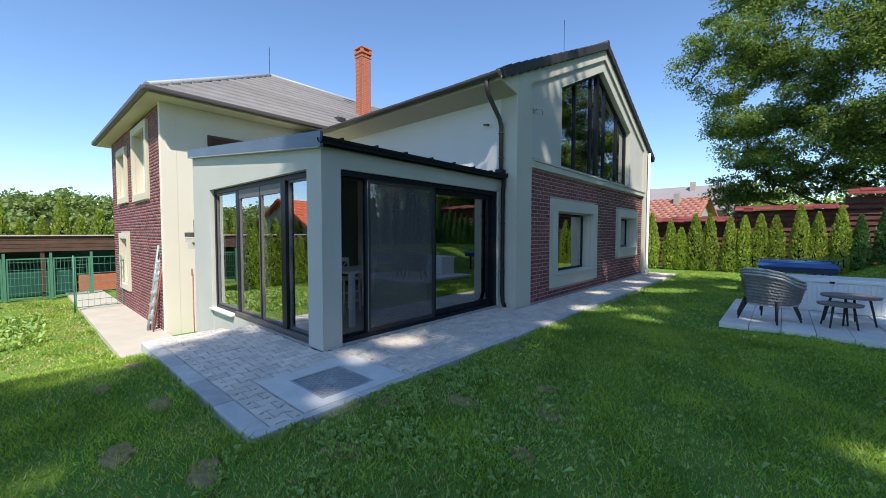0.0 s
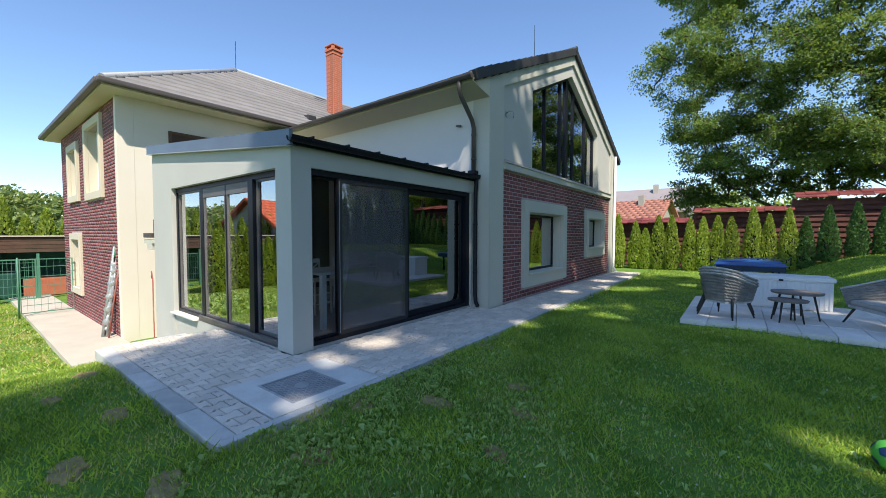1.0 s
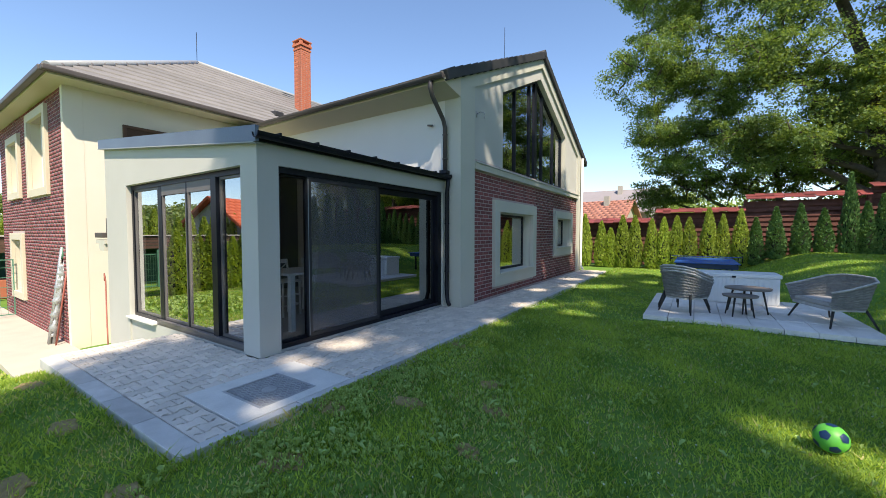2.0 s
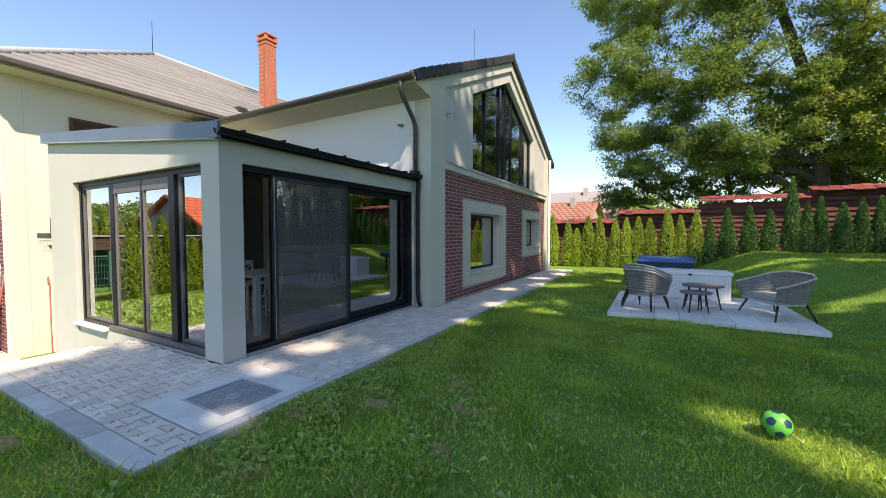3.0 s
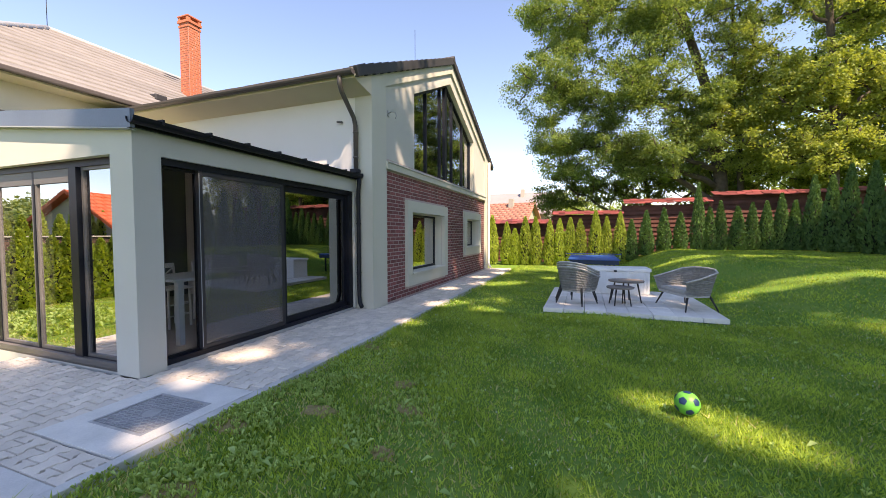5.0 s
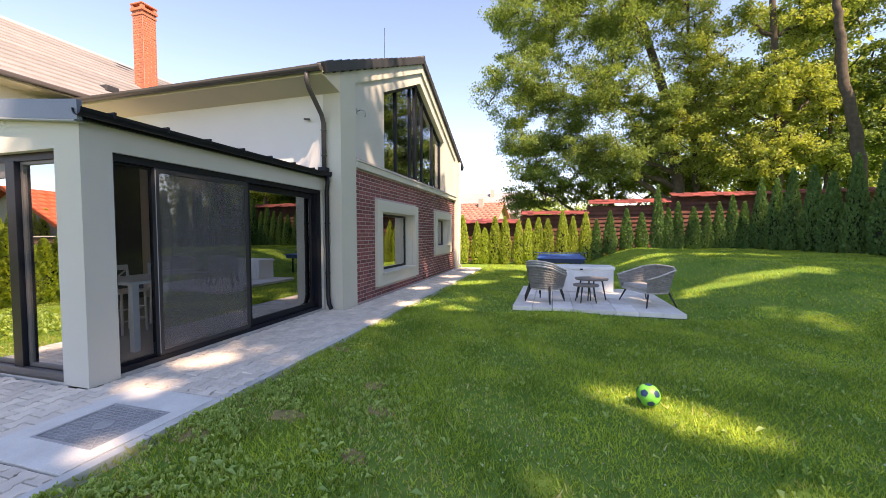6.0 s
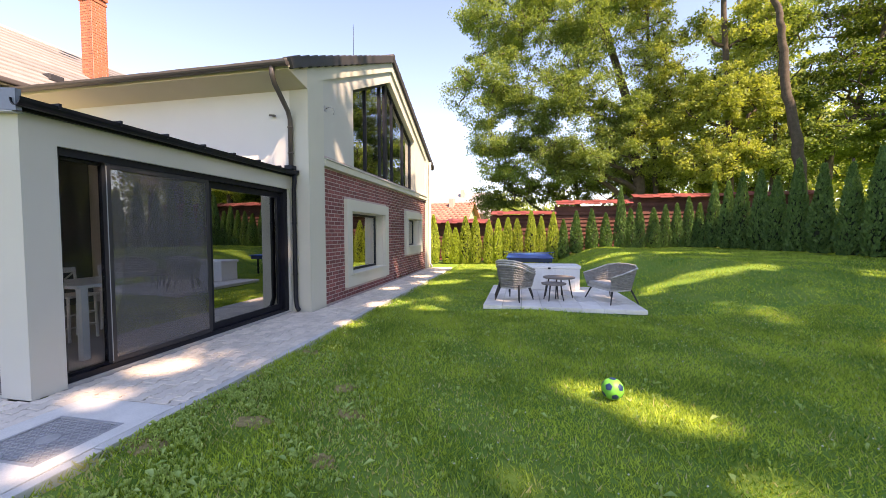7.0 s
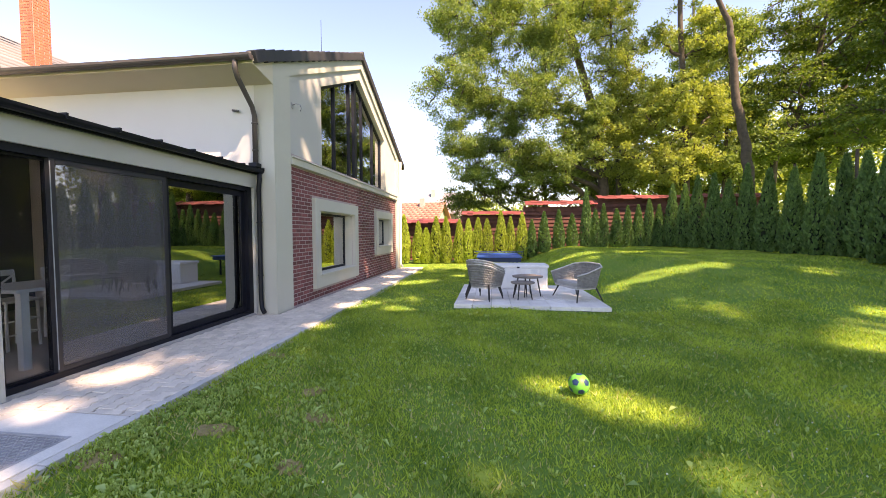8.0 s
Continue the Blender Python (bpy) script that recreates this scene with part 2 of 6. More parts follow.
def box(bm, x0, x1, y0, y1, z0, z1, bevel=0.0):
    x0, x1, y0, y1, z0, z1 = min(x0, x1), max(x0, x1), min(y0, y1), max(y0, y1), min(z0, z1), max(z0, z1)
    r = bmesh.ops.create_cube(bm, size=1, matrix=Matrix.LocRotScale(((x0 + x1) / 2, (y0 + y1) / 2, (z0 + z1) / 2), None, (x1 - x0, y1 - y0, z1 - z0)))
    if bevel:
        edges = list({e for v in r["verts"] for e in v.link_edges})
        bmesh.ops.bevel(bm, geom=edges, offset=bevel, segments=2, affect="EDGES", profile=0.6)
    return bm


def boxes(*args, bevel=0.0):
    bm = bmesh.new()
    for a in args:
        box(bm, *a, bevel=bevel)
    return bm


def prism(bm, outline, axis, a, b):
    """A polygon in the two other axes, pushed along axis from a to b."""
    def point(p, q):
        return {"x": (q, p[0], p[1]), "y": (p[0], q, p[1]), "z": (p[0], p[1], q)}[axis]
    va, vb = [bm.verts.new(point(p, a)) for p in outline], [bm.verts.new(point(p, b)) for p in outline]
    k = len(outline)
    bm.faces.new(va)
    bm.faces.new(vb[::-1])
    for i in range(k):
        bm.faces.new((va[i], vb[i], vb[(i + 1) % k], va[(i + 1) % k])[::-1])
    bmesh.ops.recalc_face_normals(bm, faces=bm.faces)
    return bm


def tube(bm, points, radii, sides=8):
    """A round bar along points, closed at both ends."""
    points = [Vector(p) for p in points]
    if not hasattr(radii, "__len__"):
        radii = [radii] * len(points)
    rings, side = [], None
    for i, p in enumerate(points):
        d = (points[min(i + 1, len(points) - 1)] - points[max(i - 1, 0)]).normalized()
        side = d.orthogonal().normalized() if side is None else (side - d * side.dot(d)).normalized()
        up = d.cross(side)
        rings.append([bm.verts.new(p + (side * math.cos(t) + up * math.sin(t)) * radii[i]) for t in (2 * math.pi * j / sides for j in range(sides))])
    for r, q in zip(rings, rings[1:]):
        for j in range(sides):
            f = bm.faces.new((r[j], r[(j + 1) % sides], q[(j + 1) % sides], q[j]))
            f.smooth = True
    bm.faces.new(rings[0][::-1])
    bm.faces.new(rings[-1])
    return bm


def bar(points, radii, sides=8):
    return tube(bmesh.new(), points, radii, sides)


def smooth(a):
    a = np.clip(a, 0.0, 1.0)
    return a * a * (3 - 2 * a)


def ground_z(x, y):
    """Height of the lawn: level by the house, lower in the yard, raised towards the hedge."""
    x, y = np.asarray(x, float), np.asarray(y, float)
    drop = -1.1 * smooth((-1.2 - x) / 4.6)
    drop = np.where((y > -1.5) & (x < -2.55), np.minimum(drop, -1.1 * smooth((-2.55 - x) / 1.6)), drop)
    rise = 0.85 * smooth((x - 6.7 + 1.6 * smooth((y - 8) / 3)) / 3.2) * smooth((y - 2) / 7)
    lumps = 0.025 * np.sin(x * 1.7 + 0.6 * y) * np.sin(y * 1.3 - 0.4 * x) + 0.012 * np.sin(x * 4.1 + 1.0) * np.sin(y * 3.7)
    return drop + rise + lumps * smooth((np.abs(x - 1.0) - 0.6) / 2.0)


# ---- ground ----
def make_ground():
    xs = np.concatenate([np.linspace(-900, -60, 12), np.linspace(-50, -8, 30), np.linspace(-7.6, 16, 119), np.linspace(17, 60, 24), np.linspace(80, 900, 10)])
    ys = np.concatenate([np.linspace(-900, -60, 12), np.linspace(-50, -9, 24), np.linspace(-8.6, 18, 134), np.linspace(19, 60, 24), np.linspace(80, 900, 10)])
    gx, gy = np.meshgrid(xs, ys, indexing="ij")
    gz = ground_z(gx, gy) - 0.03
    near = (gx > -2.3) & (gx < 1.45) & (gy > -1.5) & (gy < 14.3) | (gx > -7.4) & (gx < 0.3) & (gy > -0.02) & (gy < 14.2)
    gz = np.where(near, np.minimum(gz, -0.14), gz)
    nx, ny = gx.shape
    idx = np.arange(nx * ny).reshape(nx, ny)
    f = np.stack([idx[:-1, :-1], idx[1:, :-1], idx[1:, 1:], idx[:-1, 1:]], -1).reshape(-1, 4)
    g = array_part("ground", np.stack([gx, gy, gz], -1).reshape(-1, 3), f, SOIL)
    for p in g.data.polygons:
        p.use_smooth = True
    tagged(g, "shaded green lawn with worn earthy patches", "lawn", kind="structure")


make_ground()


# ---- sunroom ----
def frame_rect(name, parent, axis, u0, u1, z0, z1, w, d0, d1, mat=ANTHRACITE):
    """Four bars of a window frame in one mesh, butted; axis: the wall's normal."""
    bm = bmesh.new()
    rects = ((u0, u0 + w, z0, z1), (u1 - w, u1, z0, z1), (u0 + w, u1 - w, z0, z0 + w), (u0 + w, u1 - w, z1 - w, z1))
    for a, b, c, d in rects:
        if axis == "y":
            box(bm, a, b, d0, d1, c, d, bevel=0.004)
        else:
            box(bm, d0, d1, a, b, c, d, bevel=0.004)
    return part(name, bm, mat, parent)


def sheet(name, parent, axis, u0, u1, z0, z1, d, mat, label=""):
    bm = boxes((u0, u1, d - 0.012, d + 0.012, z0, z1)) if axis == "y" else boxes((d - 0.012, d + 0.012, u0, u1, z0, z1))
    ob = part(name, bm, mat, parent, label)
    ob.visible_shadow = False
    return ob


SX0, SX1, SY1 = -5.25, 0.0, 4.16


def roof_z(x):
    """Underside of the sunroom's lean-to roof."""
    return 2.66 + 0.105 * (0.0 - x)


wall = thing("wall_sunroom", "pale grey rendered sunroom walls with wide openings", "wall", kind="structure")
bm = bmesh.new()
prism(bm, [(-0.37, 0.0), (0.0, 0.0), (0.0, roof_z(0)), (-0.37, roof_z(-0.37))], "y", 0.0, 0.29)
part("corner_post", bm, GREY_RENDER, wall)
bm = bmesh.new()
prism(bm, [(-4.2, 2.41), (-0.37, 2.41), (-0.37, roof_z(-0.37)), (-4.2, roof_z(-4.2))], "y", 0.0, 0.29)
part("lintel", bm, GREY_RENDER, wall)
bm = bmesh.new()
prism(bm, [(SX0, -1.2), (-4.2, -1.2), (-4.2, roof_z(-4.2)), (SX0, roof_z(SX0))], "y", 0.0, 0.29)
part("pier", bm, GREY_RENDER, wall)
part("plinth", boxes((-4.2, -0.37, 0.03, 0.29, -1.2, 0.03)), GREY_RENDER, wall)
part("lintel", boxes((-0.29, 0.0, 0.29, SY1 - 0.07, 2.41, 2.66)), GREY_RENDER, wall)
part("side_pier", boxes((-0.29, 0.0, SY1 - 0.07, SY1 - 0.003, 0.0, 2.66)), GREY_RENDER, wall)
# rear wall darkened by its colour to read as lying in shade
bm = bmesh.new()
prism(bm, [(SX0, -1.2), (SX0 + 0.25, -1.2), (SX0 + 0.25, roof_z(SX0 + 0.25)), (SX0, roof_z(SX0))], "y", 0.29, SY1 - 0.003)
part("rear_wall", bm, SHADED_WALL, wall)

floor = part("floor", boxes((SX0 + 0.25, -0.02, 0.29, SY1, -0.1, 0.03)), ROOM_FLOOR)
tagged(floor, "grey tiled sunroom floor", "floor", kind="structure")
bm = bmesh.new()
prism(bm, [(SX0 + 0.25, roof_z(SX0) - 0.06), (-0.29, roof_z(-0.29) - 0.06), (-0.29, roof_z(-0.29) - 0.02), (SX0 + 0.25, roof_z(SX0) - 0.02)], "y", 0.29, SY1 - 0.01)
tagged(part("ceiling", bm, ROOM), "plain plastered sunroom ceiling", "ceiling", kind="structure")

roof = thing("sunroom_roof", "low lean-to roof with dark sheet-metal edging", "roof", kind="structure")
bm = bmesh.new()
prism(bm, [(SX0 - 0.04, roof_z(SX0)), (0.06, roof_z(0.06)), (0.06, roof_z(0.06) + 0.1), (SX0 - 0.04, roof_z(SX0) + 0.1)], "y", -0.03, SY1 - 0.004)
part("deck", bm, ANTHRACITE, roof)
bm = bmesh.new()
prism(bm, [(SX0 - 0.06, roof_z(SX0) - 0.02), (0.11, roof_z(0.1) - 0.015), (0.11, roof_z(0.1) + 0.175), (SX0 - 0.06, roof_z(SX0) + 0.15)], "y", -0.075, -0.032)
part("front_fascia", bm, FASCIA, roof, "blue-grey sheet-metal fascia")
bm = bmesh.new()
prism(bm, [(SX0 - 0.06, roof_z(SX0) - 0.035), (0.08, roof_z(0.1) - 0.03), (0.08, roof_z(0.1) - 0.017), (SX0 - 0.06, roof_z(SX0) - 0.022)], "y", -0.085, -0.005)
part("drip_edge", bm, RIDGE, roof)
# half-round gutter with its clips
bm = bmesh.new()
ring = [(0.125 + 0.065 * math.cos(t), 2.745 + 0.075 * math.sin(t)) for t in np.linspace(math.pi, 2 * math.pi, 9)]
inner = [(0.125 + 0.056 * math.cos(t), 2.745 + 0.066 * math.sin(t)) for t in np.linspace(2 * math.pi, math.pi, 9)]
prism(bm, ring + inner, "y", -0.09, 4.15)
gut = part("gutter", bm, ANTHRACITE, roof, "black half-round gutter")
clip = boxes((-0.06, 0.075, -0.012, 0.012, -0.02, 0.035))
clip_ob = part("gutter_clip", clip, ANTHRACITE, roof)
clip_ob.matrix_basis = pose(0.125, 0.2, 2.735)
for i in range(1, 8):
    shared("gutter_clip", clip_ob.data, roof, pose(0.125, 0.2 + i * 0.56, 2.735))
for i in range(9):
    bm = bmesh.new()
    prism(bm, [(SX0, roof_z(SX0) + 0.1), (0.05, roof_z(0.05) + 0.1), (0.05, roof_z(0.05) + 0.13), (SX0, roof_z(SX0) + 0.13)], "y", 0.22 + i * 0.45, 0.24 + i * 0.45)
    part("standing_seam", bm, ANTHRACITE, roof)
bm = bar([(0.125, 4.08, 2.69), (0.125, 4.08, 2.55), (0.1, 4.09, 2.4), (0.1, 4.09, 0.28), (0.13, 4.07, 0.12), (0.2, 4.03, 0.05)], 0.042, 12)
pipe = part("downpipe", bm, ANTHRACITE, roof, "black round downpipe")
for z in (0.75, 1.75):
    part("bracket", bar([(0.1, 4.09, z - 0.012), (0.1, 4.09, z + 0.012)], 0.052, 12), ANTHRACITE, pipe)

# front glazing, facing the yard
win = thing("window_1", "folding glass doors in anthracite frames reflecting the garden", "glass door", kind="structure")
part("window_frame", boxes((-4.2, -0.37, 0.08, 0.2, 0.03, 0.1), (-4.2, -0.37, 0.08, 0.2, 2.33, 2.41), (-4.2, -4.13, 0.08, 0.2, 0.1, 2.33), (-0.44, -0.37, 0.08, 0.2, 0.1, 2.33)), ANTHRACITE, win)
for x, w in ((-3.03, 0.07), (-2.08, 0.022), (-1.17, 0.075)):
    part("mullion", boxes((x - w, x + w, 0.05 if w > 0.072 else 0.092, 0.2, 0.1, 2.33), bevel=0.006), ANTHRACITE, win)
for a, b in ((-4.13, -3.1), (-2.96, -2.102), (-2.058, -1.245), (-1.095, -0.44)):
    leaf = frame_rect("door_leaf", win, "y", a, b, 0.1, 2.33, 0.04, 0.1, 0.16, BRONZE)
    sheet("pane", leaf, "y", a + 0.04, b - 0.04, 0.14, 2.29, 0.13, GLASS_FRONT)
for a, b in ((-2.96, -2.102), (-2.058, -1.245)):
    part("top_rail", boxes((a, b, 0.094, 0.098, 2.17, 2.33)), BRONZE, win)
part("window_sill", boxes((-4.25, -3.1, -0.05, 0.08, 0.005, 0.04), bevel=0.006), SLAB, win)
part("threshold", boxes((-3.1, -0.375, 0.03, 0.08, 0.005, 0.1), bevel=0.004), BRONZE, win)
bm = bmesh.new()
pts = [(-4.1 + 0.9 * i / 40, 0.42 + 0.035 * math.sin(i * 1.1)) for i in range(41)]
v0, v1 = [bm.verts.new((x, y, 0.1)) for x, y in pts], [bm.verts.new((x, y, 2.3)) for x, y in pts]
for i in range(40):
    bm.faces.new((v0[i], v0[i + 1], v1[i + 1], v1[i]))
bmesh.ops.solidify(bm, geom=bm.faces[:], thickness=0.006)
part("curtain", bm, WHITE, win, "pale hanging curtain")

# side glazing along the path
win = thing("window_2", "wide anthracite sliding doors with a dark mesh screen", "sliding door", kind="structure")
part("window_frame", boxes((-0.2, -0.05, 0.29, SY1 - 0.07, 0.03, 0.09), (-0.2, -0.05, 0.29, SY1 - 0.07, 2.33, 2.41), (-0.2, -0.05, 0.29, 0.33, 0.09, 2.33), (-0.2, -0.05, SY1 - 0.19, SY1 - 0.07, 0.09, 2.33)), ANTHRACITE, win)
leaf = frame_rect("fixed_leaf", win, "x", 0.33, 0.8, 0.09, 2.33, 0.03, -0.17, -0.12)
sheet("pane", leaf, "x", 0.36, 0.77, 0.12, 2.3, -0.145, GLASS_SIDE)
leaf = frame_rect("screen_leaf", win, "x", 0.77, 2.2, 0.09, 2.33, 0.055, -0.115, -0.06, SCREEN_FRAME)
sheet("screen", leaf, "x", 0.825, 2.145, 0.145, 2.275, -0.08, SCREEN, "dark grey insect mesh")
sheet("pane", leaf, "x", 0.825, 2.145, 0.145, 2.275, -0.145, GLASS_SIDE)
part("edge_profile", boxes((-0.06, -0.052, 0.772, 0.777, 0.12, 2.3)), RIDGE, leaf)
leaf = frame_rect("sliding_leaf", win, "x", 2.2, SY1 - 0.19, 0.09, 2.33, 0.1, -0.19, -0.12)
sheet("pane", leaf, "x", 2.3, SY1 - 0.29, 0.19, 2.23, -0.155, GLASS)


# ---- gabled wing ----
WX, WY0, WY1, WYM = 0.39, 4.16, 14.15, 9.12
SLOPE, APEX = 0.446, 6.97


def gable_z(y):
    return APEX - SLOPE * abs(y - WYM)


WIN1, WIN2 = (6.03, 8.34, 0.53, 2.08), (10.76, 12.48, 1.02, 2.08)
wall = thing("wall_gable", "cream rendered gable wall with a dark red brick base", "wall", kind="structure")
bm = bmesh.new()
PX = 0.33
cols = [4.76, WIN1[0], WIN1[1], WIN2[0], WIN2[1], 13.55]
for y0, y1 in zip(cols, cols[1:]):
    holes = [w for w in (WIN1, WIN2) if w[0] == y0]
    if holes:
        box(bm, 0.0, PX, y0, y1, -0.2, holes[0][2])
        box(bm, 0.0, PX, y0, y1, holes[0][3], 3.2)
    else:
        box(bm, 0.0, PX, y0, y1, -0.2, 3.2)
part("brick_backing", bm, MORTAR, wall)
bm = bmesh.new()
BW0, BW1, BWZ = 6.32, 11.92, 5.12
for s in (-1, 1):
    e, w = (WY0 + 0.6, BW0) if s < 0 else (13.55, BW1)
    prism(bm, [(e, 3.2), (w, 3.2), (w, BWZ), (WYM, BWZ + SLOPE * (WYM - BW0)), (WYM, gable_z(WYM) - 0.3), (e, gable_z(e) - 0.3)], "x", 0.0, PX)
part("gable_panel", bm, GREY_RENDER, wall)
for y0, y1 in ((WY0, 4.76), (13.55, WY1)):
    bm = bmesh.new()
    prism(bm, [(y0, -0.2), (y1, -0.2), (y1, gable_z(y1)), (y0, gable_z(y0))], "x", 0.0, WX)
    part("corner_pilaster", bm, CREAM, wall)
for s in (-1, 1):
    y0 = 4.76 if s < 0 else 13.55
    bm = bmesh.new()
    prism(bm, [(y0, gable_z(y0) - 0.3), (WYM, APEX - 0.3), (WYM, APEX), (y0, gable_z(y0))], "x", 0.0, WX)
    part("rake_band", bm, CREAM, wall)
part("ledge", boxes((PX, WX + 0.03, 4.76, 13.55, 2.96, 3.1), bevel=0.006), CREAM, wall)
part("ledge_cap", boxes((PX, WX + 0.06, 4.765, 13.545, 3.1, 3.13), bevel=0.004), GREY_RENDER, wall)


def wall_window(name, w, band, glass_x, label):
    y0, y1, z0, z1 = w
    t = thing(name, label, "window", kind="structure")
    x0, x1 = PX - 0.01, WX + 0.035
    for a in ((y0 - band, y0, z0, z1), (y1, y1 + band, z0, z1), (y0 - band, y1 + band, z1, z1 + band), (y0 - band, y1 + band, z0 - band, z0)):
        part("surround", boxes((x0, x1, *a), bevel=0.008), CREAM, t)
    part("reveal", boxes((0.0, x0 - 0.002, y1 - 0.02, y1 + 0.004, z0, z1), (0.0, x0 - 0.002, y0 - 0.004, y0 + 0.02, z0, z1), (0.0, x0 - 0.002, y0 + 0.02, y1 - 0.02, z1 - 0.02, z1 + 0.004)), CREAM, t)
    part("window_sill", boxes((0.02, x1 + 0.05, y0 - 0.03, y1 + 0.03, z0 + 0.003, z0 + 0.045), bevel=0.008), CREAM, t)
    f = frame_rect("window_frame", t, "x", y0 + 0.02, y1 - 0.02, z0 + 0.045, z1 - 0.02, 0.06, 0.04, 0.11)
    sheet("pane", f, "x", y0 + 0.08, y1 - 0.08, z0 + 0.105, z1 - 0.08, glass_x, GLASS_FRONT)


wall_window("window_3", WIN1, 0.28, 0.075, "large window in a cream rendered surround on brick")
wall_window("window_4", WIN2, 0.26, 0.075, "small window in a cream rendered surround on brick")

# gable window under the roof slope
win = thing("window_5", "tall gable window with sloping head and anthracite mullions", "window", kind="structure")
part("reveal", boxes((0.0, PX - 0.002, BW0 - 0.004, BW0 + 0.02, 3.2, BWZ), (0.0, PX - 0.002, BW1 - 0.02, BW1 + 0.004, 3.2, BWZ)), CREAM, win)
bz = lambda y: BWZ + SLOPE * (WYM - BW0) - SLOPE * abs(y - WYM)
for s in (-1, 1):
    e = BW0 + 0.02 if s < 0 else BW1 - 0.02
    bm = bmesh.new()
    prism(bm, [(e, bz(e) - 0.12), (WYM, bz(WYM) - 0.12), (WYM, bz(WYM) - 0.03), (e, bz(e) - 0.03)], "x", 0.08, 0.18)
    part("head_bar", bm, ANTHRACITE, win)
    bm = bmesh.new()
    prism(bm, [(e, bz(e) - 0.03), (WYM, bz(WYM) - 0.03), (WYM, bz(WYM) + 0.004), (e, bz(e) + 0.004)], "x", 0.0, PX - 0.002)
    part("head_reveal", bm, CREAM, win)
part("base_bar", boxes((0.08, 0.18, BW0 + 0.02, BW1 - 0.02, 3.2, 3.28)), ANTHRACITE, win)
edges = [BW0 + 0.07, 7.5, 8.62, WYM, 9.75, 10.9, BW1 - 0.07]
for i, y in enumerate(edges):
    wd = 0.05 if i in (0, 6) else (0.10 if i == 3 else 0.035)
    part("mullion", boxes((0.08, 0.185, y - wd, y + wd, 3.28, bz(y + (0.05 if y < WYM else -0.05)) - 0.1)), ANTHRACITE, win)
for y0, y1 in zip(edges, edges[1:]):
    bm = bmesh.new()
    prism(bm, [(y0, 3.25), (y1, 3.25), (y1, bz(y1) - 0.08), (y0, bz(y0) - 0.08)], "x", 0.12, 0.14)
    part("pane", bm, GLASS, win).visible_shadow = False
for y0, y1 in ((6.5, 7.4), (10.1, 10.8)):
    bm = bmesh.new()
    n = 24
    pts = [(0.0 + 0.03 * math.sin(i * 1.9), y0 + (y1 - y0) * i / n) for i in range(n + 1)]
    v0, v1 = [bm.verts.new((x, y, 3.3)) for x, y in pts], [bm.verts.new((x, y, 4.95)) for x, y in pts]
    for i in range(n):
        bm.faces.new((v0[i], v0[i + 1], v1[i + 1], v1[i]))
    bmesh.ops.solidify(bm, geom=bm.faces[:], thickness=0.008)
    part("curtain", bm, ROOM, win, "grey hanging curtain")

br = thing("wall_bracket", "small dark metal bracket on the gable panel", "bracket", (PX, 4.95, 4.2))
part("arm", bar([(0.0, 0.0, 0.0), (0.09, 0.0, 0.03), (0.16, 0.05, 0.02)], 0.012, 7), IRON, br)
part("plate", boxes((0.0, 0.012, -0.04, 0.04, -0.06, 0.06)), IRON, br)
part("hook", bar([(0.16, 0.05, 0.02), (0.17, 0.07, -0.05), (0.14, 0.09, -0.1)], 0.01, 7), IRON, br)
cm = thing("wall_camera", "small pale camera on the white side wall", "camera", (-0.32, WY0, 3.86))
part("mount", bar([(0, 0, 0), (0, -0.05, 0.0)], 0.02, 8), IRON, cm)
part("body", bar([(-0.07, -0.07, 0.0), (0.05, -0.07, -0.02)], 0.022, 8), BRONZE, cm)

# wing body: side walls, rooms closed off behind the windows
wall = thing("wall_wing", "white rendered side wall of the wing", "wall", kind="structure")
part("side_wall", boxes((-7.4, -0.002, WY0, WY0 + 0.3, -1.2, gable_z(WY0))), WHITE, wall)
part("side_wall", boxes((-7.4, -0.002, WY1 - 0.3, WY1, -0.2, gable_z(WY1))), WHITE, wall)
part("inner_wall", boxes((-2.6, -2.5, WY0 + 0.3, WY1 - 0.3, 0.0, 4.5)), ROOM, wall)
floor = part("floor", boxes((-2.5, 0.0, WY0 + 0.3, WY1 - 0.3, -0.1, 0.02)), ROOM_FLOOR)
tagged(floor, "grey floor inside the wing", "floor", kind="structure")
floor = part("floor", boxes((-2.5, 0.0, WY0 + 0.3, WY1 - 0.3, 2.7, 2.95)), ROOM_FLOOR)
tagged(floor, "upper floor inside the wing", "floor", kind="structure")


